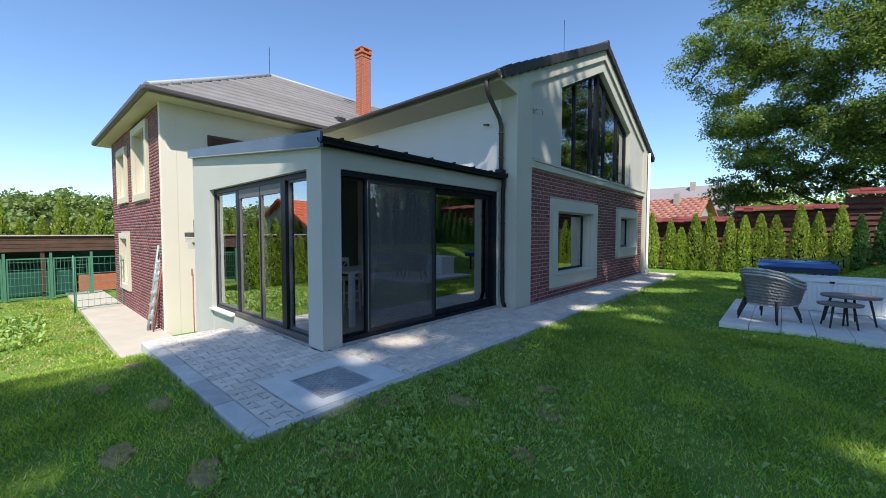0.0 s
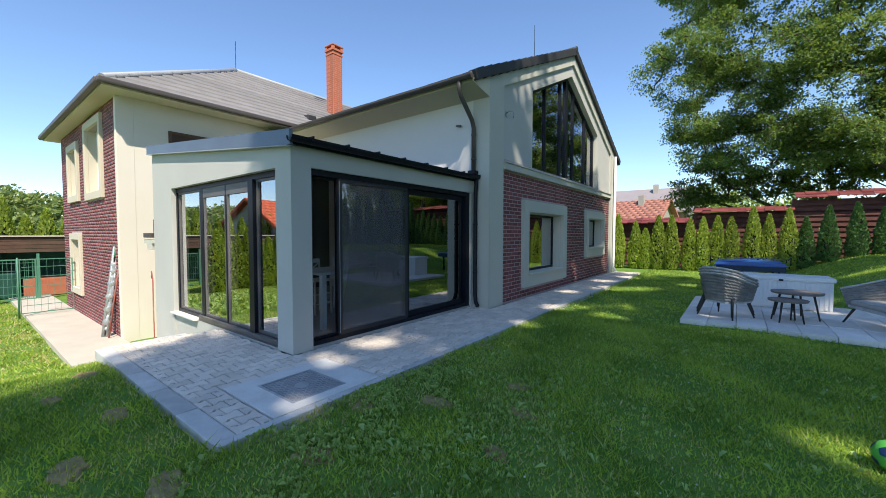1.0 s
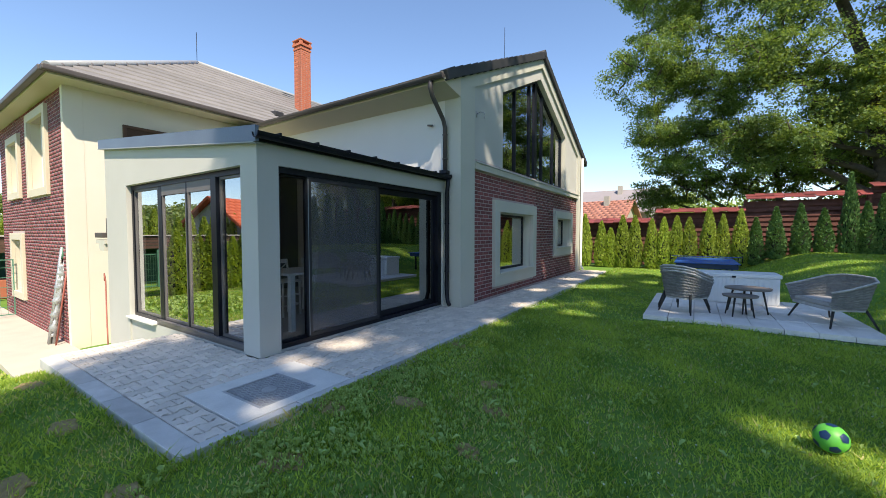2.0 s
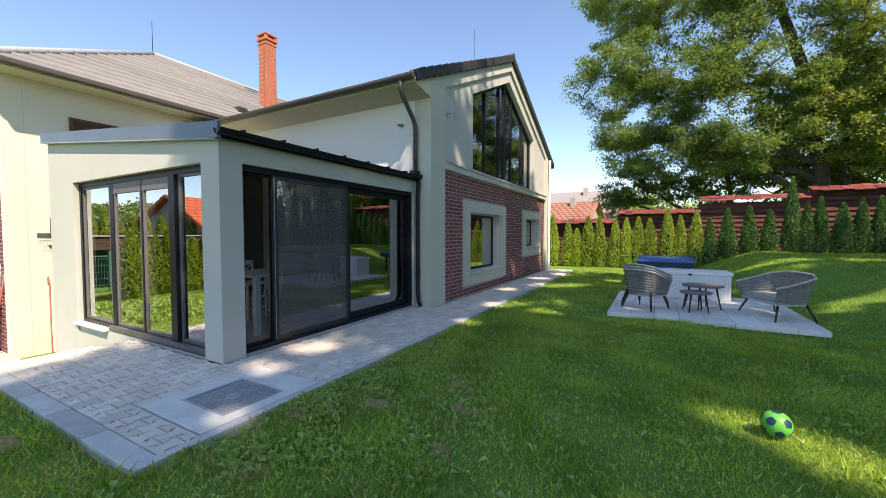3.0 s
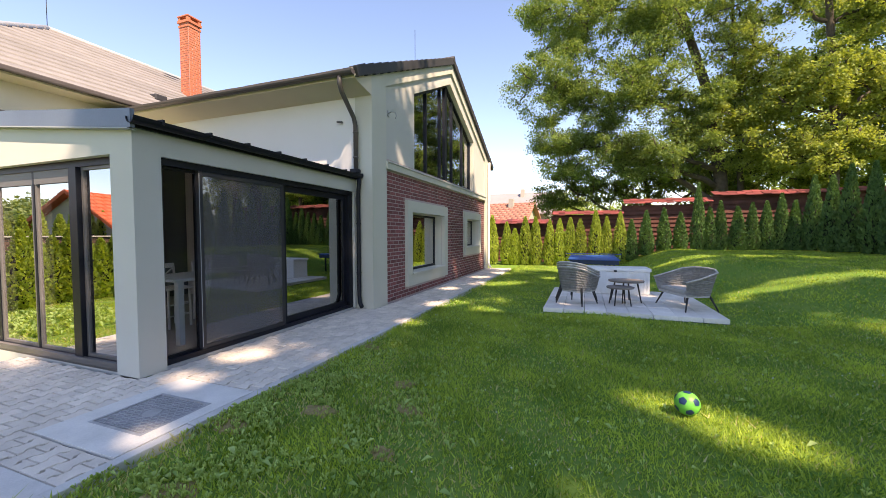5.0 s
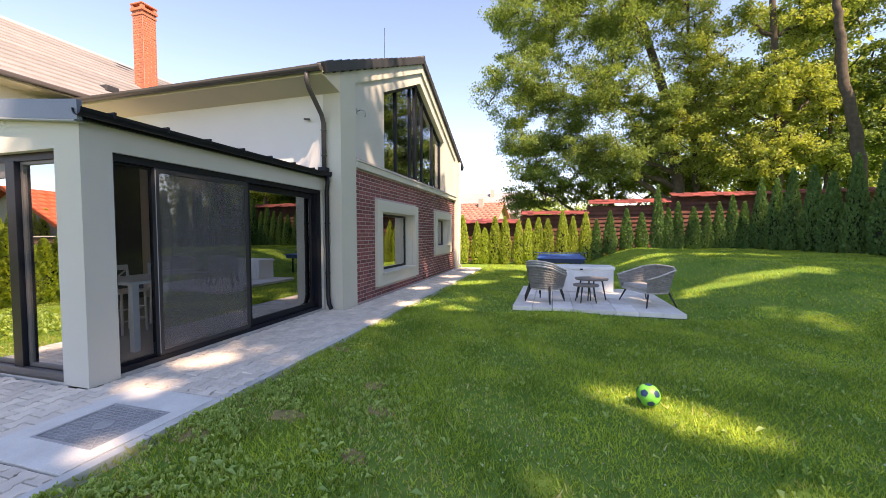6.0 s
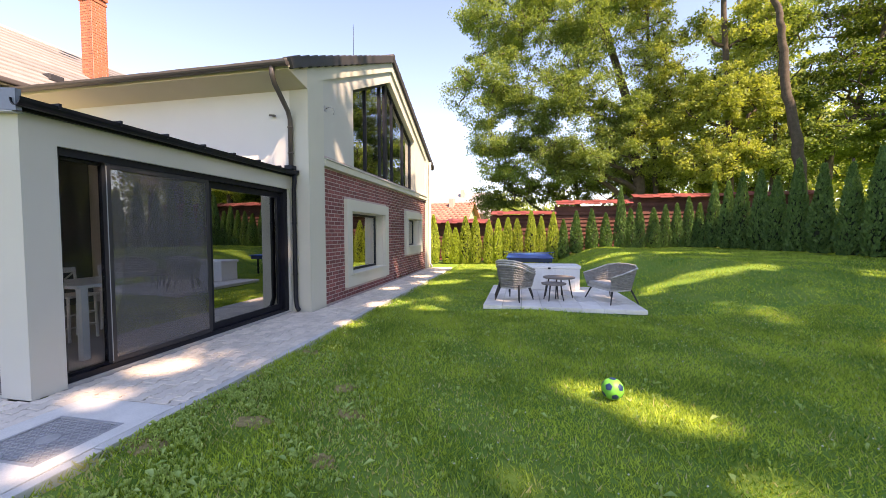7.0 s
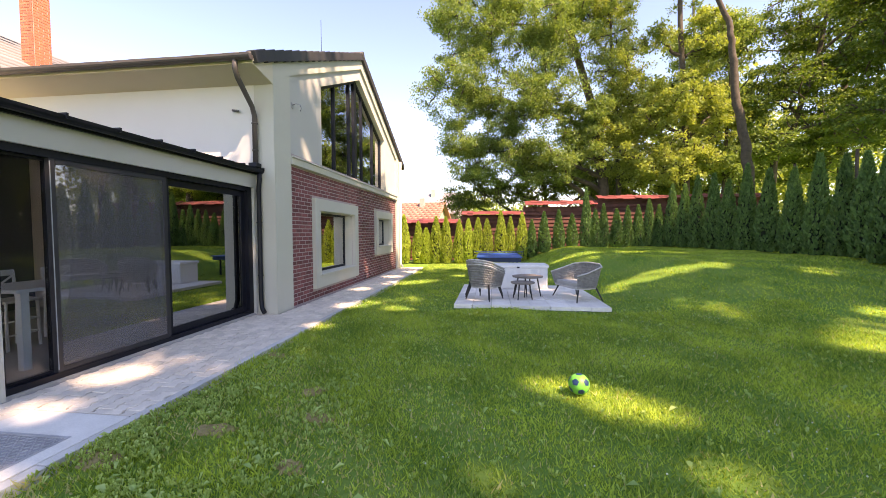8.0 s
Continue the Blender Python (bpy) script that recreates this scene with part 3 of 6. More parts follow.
def tile_slope(name, parent, origin, along, up, length, rise, tile_w, course, mat, thick=0.035, cut=None, bond=1, joint=0.004):
    """Rows of lapped flat tiles over a slope, joined into one mesh. cut(a, b) keeps those inside the slope's outline."""
    o, u, w = Vector(origin), Vector(along).normalized(), Vector(up).normalized()
    nrm = u.cross(w).normalized()
    if nrm.z < 0:
        nrm = -nrm
    verts, faces = [], []
    rows = int(math.ceil(rise / course))
    for r in range(rows):
        b0, b1 = r * course - 0.04, min((r + 1) * course, rise)
        a = -bond * (r % 2) * tile_w / 2
        while a < length:
            a0, a1 = max(a + joint, 0), min(a + tile_w - joint, length)
            if cut:
                lo, hi = cut((b0 + b1) / 2)
                a0, a1 = max(a0, lo), min(a1, hi)
            if a1 - a0 > 0.02:
                k = len(verts)
                j = random.uniform(-0.004, 0.004)
                for h0, h1 in ((0.0, -0.01), (thick + 0.02 + j, thick - 0.015 + j)):
                    verts += [o + u * a0 + w * b0 + nrm * h0, o + u * a1 + w * b0 + nrm * h0, o + u * a1 + w * b1 + nrm * h1, o + u * a0 + w * b1 + nrm * h1]
                faces += [[k + q for q in f] for f in ((4, 5, 6, 7), (0, 1, 5, 4), (1, 2, 6, 5), (2, 3, 7, 6), (3, 0, 4, 7))]
            a += tile_w
    return tagged(array_part(name, [tuple(v) for v in verts], faces, mat, parent), kind="stuff")


roof = thing("wing_roof", "black tiled saddle roof with brown-grey gutter", "roof", kind="structure")
EY0, EY1 = 3.52, 14.78
for s in (-1, 1):
    e = EY0 if s < 0 else EY1
    bm = bmesh.new()
    prism(bm, [(e, gable_z(e) + 0.0), (WYM, APEX), (WYM, APEX + 0.1), (e, gable_z(e) + 0.1)], "x", -8.5, 0.41)
    part("roof_deck", bm, CREAM, roof)
    rise = math.hypot(WYM - EY0, SLOPE * (WYM - EY0))
    tile_slope("tile", roof, (-8.5, e, gable_z(e) + 0.1), (1, 0, 0), (0, -s, SLOPE), 8.9, rise, 0.3, 0.34, BLACK_TILE)
    # verge tiles that wrap the gable's edge
    n = 18
    bm = boxes((-0.1, 0.06, -0.185, 0.185, -0.15, 0.05), bevel=0.014)
    first = part("verge_tile", bm, BLACK_TILE, roof)
    for i in range(n):
        f = (i + 0.5) / n
        y = e + (WYM - e) * f
        m = Matrix.Translation((0.41, y, gable_z(y) + 0.14)) @ pose(0, 0, 0, -s * math.degrees(math.atan(SLOPE)) + (-s * 4), 0, 0)
        if i == 0:
            first.matrix_basis = m
        else:
            shared("verge_tile", first.data, roof, m)
part("ridge_tile", bar([(-8.5, WYM, APEX + 0.13), (0.48, WYM, APEX + 0.13)], 0.1, 10), BLACK_TILE, roof)
part("finial_rod", bar([(-0.9, WYM, APEX + 0.2), (-0.9, WYM, APEX + 1.3)], 0.008, 6), ANTHRACITE, roof)
# boxed soffit and gutter on the yard side
bm = bmesh.new()
prism(bm, [(EY0 + 0.02, gable_z(EY0) - 0.02), (WY0, gable_z(EY0) - 0.14), (WY0, gable_z(WY0)), (EY0 + 0.02, gable_z(EY0) + 0.06)], "x", -7.4, WX)
part("soffit", bm, WARM, roof)
bm = bmesh.new()
gz = gable_z(EY0) + 0.09
ring = [(EY0 - 0.06 + 0.075 * math.cos(t), gz + 0.085 * math.sin(t)) for t in np.linspace(math.pi, 2 * math.pi, 9)]
prism(bm, ring + [(EY0 + 0.006, gz), (EY0 - 0.126, gz)], "x", -7.0, 0.42)
part("gutter", bm, GUTTER, roof, "brown-grey half-round gutter")
pipe = part("downpipe", bar([(0.12, EY0 - 0.05, gz - 0.05), (0.12, EY0 - 0.05, gz - 0.22), (0.1, EY0 + 0.04, gz - 0.33), (0.06, WY0 - 0.15, gz - 0.68), (0.05, WY0 - 0.07, gz - 0.82), (0.05, WY0 - 0.07, 2.85)], 0.045, 12), GUTTER, roof, "brown-grey round downpipe")
part("shoe", boxes((-0.03, 0.13, WY0 - 0.17, WY0 - 0.01, 2.78, 2.86), bevel=0.01), ANTHRACITE, pipe)
for z in (3.1, 3.6):
    part("bracket", bar([(0.05, WY0 - 0.07, z - 0.012), (0.05, WY0 - 0.07, z + 0.012)], 0.056, 12), GUTTER, pipe)
part("downpipe", bar([(0.47, 13.95, gable_z(14.3)), (0.45, 13.95, 0.2), (0.55, 13.95, 0.04)], 0.045, 10), BOX_WHITE, roof, "white round downpipe")


# ---- main house ----
MX0, MX1, MY0, MY1, MZ0, MZ1 = -14.7, -7.4, -0.12, 17.0, -1.15, 4.95
house = thing("wall_main", "cream rendered main house with dark red brick side", "wall", kind="structure")
MW = [(-13.15, -11.95, 2.75, 4.2), (-10.55, -8.95, 2.7, 4.5), (-13.1, -11.9, -0.2, 1.35)]
bm = bmesh.new()
xs = [MX0, -13.15, -13.1, -11.95, -11.9, -10.55, -8.95, -7.55]
for x0, x1 in zip(xs, xs[1:]):
    zs = [MZ0]
    for w in sorted(MW, key=lambda q: q[2]):
        if w[0] <= x0 + 1e-6 and w[1] >= x1 - 1e-6:
            zs += [w[2], w[3]]
    zs.append(MZ1)
    for z0, z1 in zip(zs[::2], zs[1::2]):
        box(bm, x0, x1, MY0 + 0.03, MY0 + 0.35, z0, z1)
part("brick_backing", bm, MORTAR, house)
part("corner_strip", boxes((-7.55, MX1, MY0, MY0 + 0.35, MZ0, MZ1), bevel=0.01), HOUSE, house)
part("garden_wall", boxes((MX1 - 0.3, MX1, MY0 + 0.35, WY0, MZ0, MZ1)), HOUSE, house)
part("far_wall", boxes((MX0, MX0 + 0.3, MY0 + 0.35, MY1, MZ0, MZ1), (MX0 + 0.3, MX1, MY1 - 0.3, MY1, MZ0, MZ1)), CREAM, house)
for i, (x0, x1, z0, z1) in enumerate(MW):
    t = thing("window_%d" % (6 + i), "upright window in a pale rendered surround on brick", "window", kind="structure")
    b = 0.2
    for a in ((x0 - b, x0, z0 - b, z1 + b), (x1, x1 + b, z0 - b, z1 + b), (x0, x1, z1, z1 + b), (x0, x1, z0 - b, z0)):
        part("surround", boxes((a[0], a[1], MY0 - 0.05, MY0 + 0.03, a[2], a[3]), bevel=0.008), WARM, t)
    part("reveal", boxes((x0 - 0.004, x0 + 0.02, MY0 + 0.032, MY0 + 0.3, z0, z1), (x1 - 0.02, x1 + 0.004, MY0 + 0.032, MY0 + 0.3, z0, z1)), WARM, t)
    f = frame_rect("window_frame", t, "y", x0 + 0.02, x1 - 0.02, z0, z1, 0.07, MY0 + 0.22, MY0 + 0.29, BOX_WHITE)
    sheet("pane", f, "y", x0 + 0.09, x1 - 0.09, z0 + 0.07, z1 - 0.07, MY0 + 0.255, GLASS)
t = thing("window_9", "small brown shaded window under the eaves", "window", kind="structure")
frame_rect("window_frame", t, "x", 0.95, 2.3, 3.3, 4.22, 0.07, MX1 + 0.003, MX1 + 0.06, BROWN_WOOD)
part("blind", boxes((MX1 + 0.003, MX1 + 0.03, 1.02, 2.23, 3.37, 4.15)), BROWN_WOOD, t, "closed brown roller blind")

roof = thing("main_roof", "grey tiled hip roof with pale metal ridges", "roof", kind="structure")
RX0, RX1, RY0, RY1, RZ = -15.35, -6.8, -0.46, 17.6, 4.92
RM, RH = (RX0 + RX1) / 2, 7.75
HY0, HY1 = 4.35, 13.3
part("soffit", boxes((RX0, RX1, RY0, RY1, RZ - 0.06, RZ)), WARM, roof)
run = RM - RX0
for s, xe in ((1, RX1), (-1, RX0)):
    rise = math.hypot(run, RH - RZ)
    bm = bmesh.new()
    v = [bm.verts.new(p) for p in ((xe, RY0, RZ), (xe, RY1, RZ), (RM, HY1, RH), (RM, HY0, RH))]
    bm.faces.new(v)
    bmesh.ops.solidify(bm, geom=bm.faces[:], thickness=0.05)
    part("roof_deck", bm, ROOF, roof)
    tile_slope("tile", roof, (xe, RY0, RZ + 0.05), (0, 1, 0), (-s * run, 0, RH - RZ), RY1 - RY0, rise, 40.0, 0.36, ROOF, 0.055, bond=0, joint=0.0012, cut=lambda b: (b / rise * (HY0 - RY0), RY1 - RY0 - b / rise * (RY1 - HY1)))
for ye, hy in ((RY0, HY0), (RY1, HY1)):
    rise = math.hypot(hy - ye, RH - RZ)
    bm = bmesh.new()
    v = [bm.verts.new(p) for p in ((RX0, ye, RZ), (RX1, ye, RZ), (RM, hy, RH))]
    bm.faces.new(v)
    bmesh.ops.solidify(bm, geom=bm.faces[:], thickness=0.05)
    part("roof_deck", bm, ROOF, roof)
    tile_slope("tile", roof, (RX0, ye, RZ + 0.05), (1, 0, 0), (0, hy - ye, RH - RZ), RX1 - RX0, rise, 40.0, 0.36, ROOF, 0.055, bond=0, joint=0.0012, cut=lambda b: (b / rise * run, RX1 - RX0 - b / rise * run))
for p, q in (((RX1, RY0, RZ), (RM, HY0, RH)), ((RX0, RY0, RZ), (RM, HY0, RH)), ((RM, HY0, RH), (RM, HY1, RH)), ((RX1, RY1, RZ), (RM, HY1, RH)), ((RX0, RY1, RZ), (RM, HY1, RH))):
    part("ridge_cap", bar([Vector(p) + Vector((0, 0, 0.09)), Vector(q) + Vector((0, 0, 0.09))], 0.09, 8), RIDGE, roof)
for a in ((RX1, RX1 + 0.13, RY0 - 0.1, RY1), (RX0, RX1, RY0 - 0.13, RY0), (RX0 - 0.13, RX0, RY0 - 0.1, RY1)):
    part("gutter", boxes((*a, RZ - 0.03, RZ + 0.09), bevel=0.03), GUTTER, roof, "brown-grey gutter")
part("finial_rod", bar([(RM, HY0, RH), (RM, HY0, RH + 1.2)], 0.01, 6), ANTHRACITE, roof)
part("vent_tile", boxes((-7.95, -7.6, 5.2, 5.55, 5.55, 5.75), bevel=0.04), BLACK_TILE, roof)

chim = thing("chimney", "tall slim orange brick chimney on the tiled roof", "chimney", (-9.0, 7.37, 5.9))
part("shaft", boxes((-0.22, 0.22, -0.22, 0.22, 0.0, 3.15)), MORTAR, chim)
for r in range(38):
    z = 0.05 + r * 0.082
    bm = bmesh.new()
    for face in range(4):
        w = d = 0.22
        x = -w - (0.12 if r % 2 else 0.0)
        while x < w:
            a, b = max(x, -w), min(x + 0.24, w)
            if b - a > 0.03:
                if face == 0:
                    box(bm, d, d + 0.012, a + 0.005, b - 0.005, z - 0.034, z + 0.034)
                elif face == 2:
                    box(bm, -d - 0.012, -d, a + 0.005, b - 0.005, z - 0.034, z + 0.034)
                elif face == 1:
                    box(bm, a + 0.005, b - 0.005, d, d + 0.012, z - 0.034, z + 0.034)
                else:
                    box(bm, a + 0.005, b - 0.005, -d - 0.012, -d, z - 0.034, z + 0.034)
            x += 0.25
    part("brick_course", bm, ORANGE_BRICK, chim)
part("corbel", boxes((-0.27, 0.27, -0.27, 0.27, 3.13, 3.22), (-0.25, 0.25, -0.25, 0.25, 2.98, 3.05), bevel=0.006), ORANGE_BRICK, chim)
part("cap", boxes((-0.27, 0.27, -0.27, 0.27, 3.33, 3.38), bevel=0.01), ORANGE_BRICK, chim)
for x, y in ((-0.2, -0.2), (0.2, -0.2), (-0.2, 0.2), (0.2, 0.2)):
    part("cap_pier", boxes((x - 0.05, x + 0.05, y - 0.05, y + 0.05, 3.22, 3.33)), ORANGE_BRICK, chim)


# ---- paving ----
def bone_paver(long=0.2, wide=0.14, h=0.06, gap=0.011, amp=0.013):
    """An interlocking paver, waisted in the middle, with a bevelled top; its length lies along y."""
    def swell(f):
        return max(-1.0, min(1.0, (abs(f) - 0.5) * 9.0))
    fs = (-1.0, -0.61, -0.39, 0.39, 0.61, 1.0)
    pts = [(-wide / 2 + gap / 2 - amp * swell(f), f * (long - gap) / 2) for f in fs]
    pts += [(wide / 2 - gap / 2 + amp * swell(f), f * (long - gap) / 2) for f in fs[::-1]]
    pts = pts[::-1]
    bm = bmesh.new()
    k = len(pts)
    low = [bm.verts.new((x, y, -h)) for x, y in pts]
    mid = [bm.verts.new((x, y, -0.007)) for x, y in pts]
    top = [bm.verts.new((x * 0.95, y * 0.96, 0.0)) for x, y in pts]
    for a, b in ((low, mid), (mid, top)):
        for i in range(k):
            bm.faces.new((a[i], a[(i + 1) % k], b[(i + 1) % k], b[i]))
    bm.faces.new(top)
    bmesh.ops.recalc_face_normals(bm, faces=bm.faces)
    return bm


pave = thing("pavement", "grey interlocking concrete pavers with dark joints", "paving", kind="structure")
part("bedding", boxes((-2.3, 1.4, -1.33, 0.0, -0.12, -0.022), (0.0, 1.4, 0.0, WY0, -0.12, -0.022), (WX, 1.4, WY0, 14.25, -0.12, -0.022)), JOINT, pave)
bm = bone_paver()
pm = bpy.data.meshes.new("paver")
bm.to_mesh(pm)
bm.free()
pm.materials.append(PAVER)
pv, pf = np.array([v.co[:] for v in pm.vertices]), [list(p.vertices) for p in pm.polygons]
spots = []
for c in range(26):
    x = 1.335 - c * 0.14
    far = 14.2 if x > WX + 0.06 else (WY0 - 0.01 if x > 0.06 else -0.01)
    runs = [(-1.325, -1.03), (0.19, far)] if x > 0.42 else [(-1.325, far)]
    for y0, y1 in runs:
        y = -1.325 - (0.1 if c % 2 else 0.0)
        while y < y1 - 0.03:
            a, b = max(y, y0), min(y + 0.2, y1)
            if b - a > 0.04:
                spots.append((x, (a + b) / 2, (b - a) / 0.2))
            y += 0.2
spots.sort(key=lambda p: (p[0] - 2.0) ** 2 + (p[1] + 1.5) ** 2)
rest = bmesh.new()
for i, (x, y, part_y) in enumerate(spots):
    z = random.uniform(-0.004, 0.004)
    m = pose(x, y, z, random.uniform(-0.6, 0.6), random.uniform(-0.6, 0.6), random.uniform(-0.8, 0.8)) @ Matrix.Diagonal((1, part_y, 1, 1))
    if i < 300:
        shared("paver", pm, pave, m)
    else:
        vs = [rest.verts.new(m @ Vector(c)) for c in pv]
        for f in pf:
            rest.faces.new([vs[k] for k in f])
tagged(part("far_pavers", rest, PAVER, pave), kind="stuff")
kerb_mesh = boxes((-0.045, 0.045, -0.495, 0.495, -0.2, 0.0), bevel=0.008)
first = part("kerb_stone", kerb_mesh, KERB, pave)
first.matrix_basis = pose(1.455, -1.0, 0.0)
for i in range(1, 15):
    shared("kerb_stone", first.data, pave, pose(1.455 - 0.004 * i, -1.0 + i * 1.0, 0.002, 0, 0, random.uniform(-0.4, 0.4)))
edge = boxes((-0.367, 0.367, -0.085, 0.085, -0.12, 0.0), bevel=0.008)
first_edge = part("edge_slab", edge, KERB, pave)
first_edge.matrix_basis = pose(1.05, -1.415, 0.002)
for i in range(1, 5):
    shared("edge_slab", first_edge.data, pave, pose(1.05 - i * 0.742, -1.415, 0.002, 0, 0, random.uniform(-0.6, 0.6)))
shared("kerb_stone", first.data, pave, pose(-2.30, -0.92, 0.0))
part("retaining_wall", boxes((-2.33, -2.27, -1.4, 0.0, -1.2, -0.2)), SLAB, pave)

man = thing("manhole_cover", "square patterned cast-iron manhole cover in a concrete surround", "manhole cover", (0.94, -0.47, 0.0), 0)
for edge_box in ((-0.525, 0.465, -0.545, -0.3, -0.1, 0.004), (-0.525, 0.465, 0.3, 0.64, -0.1, 0.004), (-0.525, -0.32, -0.3, 0.3, -0.1, 0.004), (0.33, 0.465, -0.3, 0.3, -0.1, 0.004)):
    part("surround", boxes(edge_box), SLAB, man, "pale rough concrete")
part("rim", boxes((-0.32, 0.33, -0.3, -0.275, -0.1, 0.007), (-0.32, 0.33, 0.275, 0.3, -0.1, 0.007), (-0.32, -0.295, -0.275, 0.275, -0.1, 0.007), (0.305, 0.33, -0.275, 0.275, -0.1, 0.007)), IRON, man)
part("lid", boxes((-0.292, 0.302, -0.272, 0.272, -0.05, -0.004)), IRON_WORN, man)
bm = bmesh.new()
for i in range(15):
    for j in range(14):
        x, y = -0.27 + i * 0.039, -0.25 + j * 0.039
        if math.hypot(x, y) > 0.085:
            m = Matrix.Translation((x, y, 0.0)) @ pose(0, 0, 0, 0, 0, 45 if (i + j) % 2 else -45)
            bmesh.ops.create_cube(bm, size=1, matrix=m @ Matrix.Diagonal((0.03, 0.011, 0.007, 1)))
tagged(part("studs", bm, IRON, man), kind="stuff")
part("boss", bar([(0, 0, -0.01), (0, 0, 0.004)], 0.07, 20), IRON, man)


# ---- terrace and its furniture ----
ter = thing("terrace", "pale square slabs laid in the lawn", "terrace", kind="structure")
part("bedding", boxes((3.7, 6.82, 5.25, 8.38, -0.1, -0.032)), JOINT, ter)
tm = boxes((-0.193, 0.193, -0.388, 0.388, -0.085, 0.0), bevel=0.006)
first = part("slab", tm, TERRACE, ter)
k = 0
for i in range(8):
    for j in range(4):
        m = pose(3.87 + i * 0.394, 5.6 + j * 0.79, 0.055 + random.uniform(-0.004, 0.004), random.uniform(-0.4, 0.4), random.uniform(-0.4, 0.4), random.uniform(-0.3, 0.3))
        if k == 0:
            first.matrix_basis = m
        else:
            shared("slab", first.data, ter, m)
        k += 1
TZ = 0.058


def lounge(name, label, at, turn, width, depth, lift=0.0, cushion=True, legs=True, group=""):
    """A wicker shell with raked back and arms on four splayed dark legs; it faces its own -y."""
    t = thing(name, label, "chair" if width < 1 else "sofa", at, turn, group)
    w, d = width / 2, depth / 2
    # plan of the rim (top) and of the seat (bottom), from the front of one arm round the back
    top = [(-w, -d, 0.56), (-w * 1.03, -d * 0.3, 0.62), (-w * 0.96, d * 0.75, 0.74), (-w * 0.55, d * 1.08, 0.78), (0, d * 1.12, 0.79), (w * 0.55, d * 1.08, 0.78), (w * 0.96, d * 0.75, 0.74), (w * 1.03, -d * 0.3, 0.62), (w, -d, 0.56)]
    low = [(x * 0.86, y * 0.80 - 0.02, 0.30) for x, y, z in top]
    bm = bmesh.new()
    n = 9
    strips = 46
    # woven rows run round the shell as ridges of one sheet
    rows_ = []
    for r in range(2 * n + 1):
        f = r / (2 * n)
        path = []
        for i in range(strips + 1):
            s = i / strips * (len(top) - 1)
            k0 = min(int(s), len(top) - 2)
            q = s - k0
            a = Vector(low[k0]).lerp(Vector(low[k0 + 1]), q)
            b = Vector(top[k0]).lerp(Vector(top[k0 + 1]), q)
            out = Vector((a.x, a.y * 1.2, 0)).normalized() * ((0.008 if (i + r // 2) % 2 else 0.002) if r % 2 else -0.005)
            path.append(bm.verts.new(a.lerp(b, f) + out))
        rows_.append(path)
    for p0, p1 in zip(rows_, rows_[1:]):
        for i in range(strips):
            bm.faces.new((p0[i], p0[i + 1], p1[i + 1], p1[i]))
    bmesh.ops.solidify(bm, geom=bm.faces[:], thickness=0.02)
    part("shell", bm, WICKER, t, "woven grey wicker shell")
    part("rim", bar([Vector(p) + Vector((0, 0, 0.008)) for p in top], 0.018, 8), WICKER, t)
    bm = bmesh.new()
    prism(bm, [(x * 0.97, y * 0.97) for x, y, z in low], "z", 0.27, 0.32)
    part("seat", bm, WICKER, t)
    if cushion:
        bm = bmesh.new()
        prism(bm, [(x * 0.9, y * 0.92 - 0.01) for x, y, z in low], "z", 0.32, 0.4)
        bmesh.ops.bevel(bm, geom=bm.edges[:], offset=0.02, segments=2, affect="EDGES")
        part("cushion", bm, CUSHION, t, "pale seat cushion")
    if legs:
        for sx in (-1, 1):
            for sy in (-1, 1):
                part("leg", bar([(sx * w * 0.72, sy * d * 0.62, 0.29), (sx * w * 0.92, sy * d * 0.92, 0.0)], [0.021, 0.013], 8), DARK_LEG, t)
    return t


lounge("lounge_chair", "grey wicker lounge chair stacked under another", (4.3, 5.95, TZ), 150, 0.66, 0.66, cushion=False, group="stacked lounge chairs")
lounge("lounge_chair", "grey wicker lounge chair nested on top of another", (4.295, 5.955, TZ + 0.05), 149, 0.66, 0.66, cushion=False, legs=True, group="stacked lounge chairs")
lounge("lounge_chair", "grey wicker lounge chair topping a nested stack", (4.29, 5.96, TZ + 0.1), 151, 0.66, 0.66, cushion=True, legs=True, group="stacked lounge chairs")
lounge("lounge_sofa", "two-seat grey wicker sofa with pale cushion", (6.36, 6.2, TZ), -70, 1.1, 0.68)


def round_table(label, at, r, h):
    t = thing("side_table", label, "table", at, random.uniform(0, 90), "nested side tables")
    bm = bmesh.new()
    bmesh.ops.create_cone(bm, cap_ends=True, segments=36, radius1=r - 0.012, radius2=r, depth=0.03, matrix=Matrix.Translation((0, 0, h - 0.015)))
    part("tabletop", bm, TABLE_TOP, t)
    for k in range(4):
        c, s = math.cos(k * math.pi / 2), math.sin(k * math.pi / 2)
        part("leg", bar([(c * r * 0.62, s * r * 0.62, h - 0.03), (c * r * 0.86, s * r * 0.86, 0)], [0.018, 0.012], 8), DARK_LEG, t)


round_table("larger round side table with dark splayed legs", (5.3, 6.5, TZ), 0.36, 0.47)
round_table("smaller round side table with dark splayed legs", (5.15, 6.05, TZ), 0.27, 0.38)

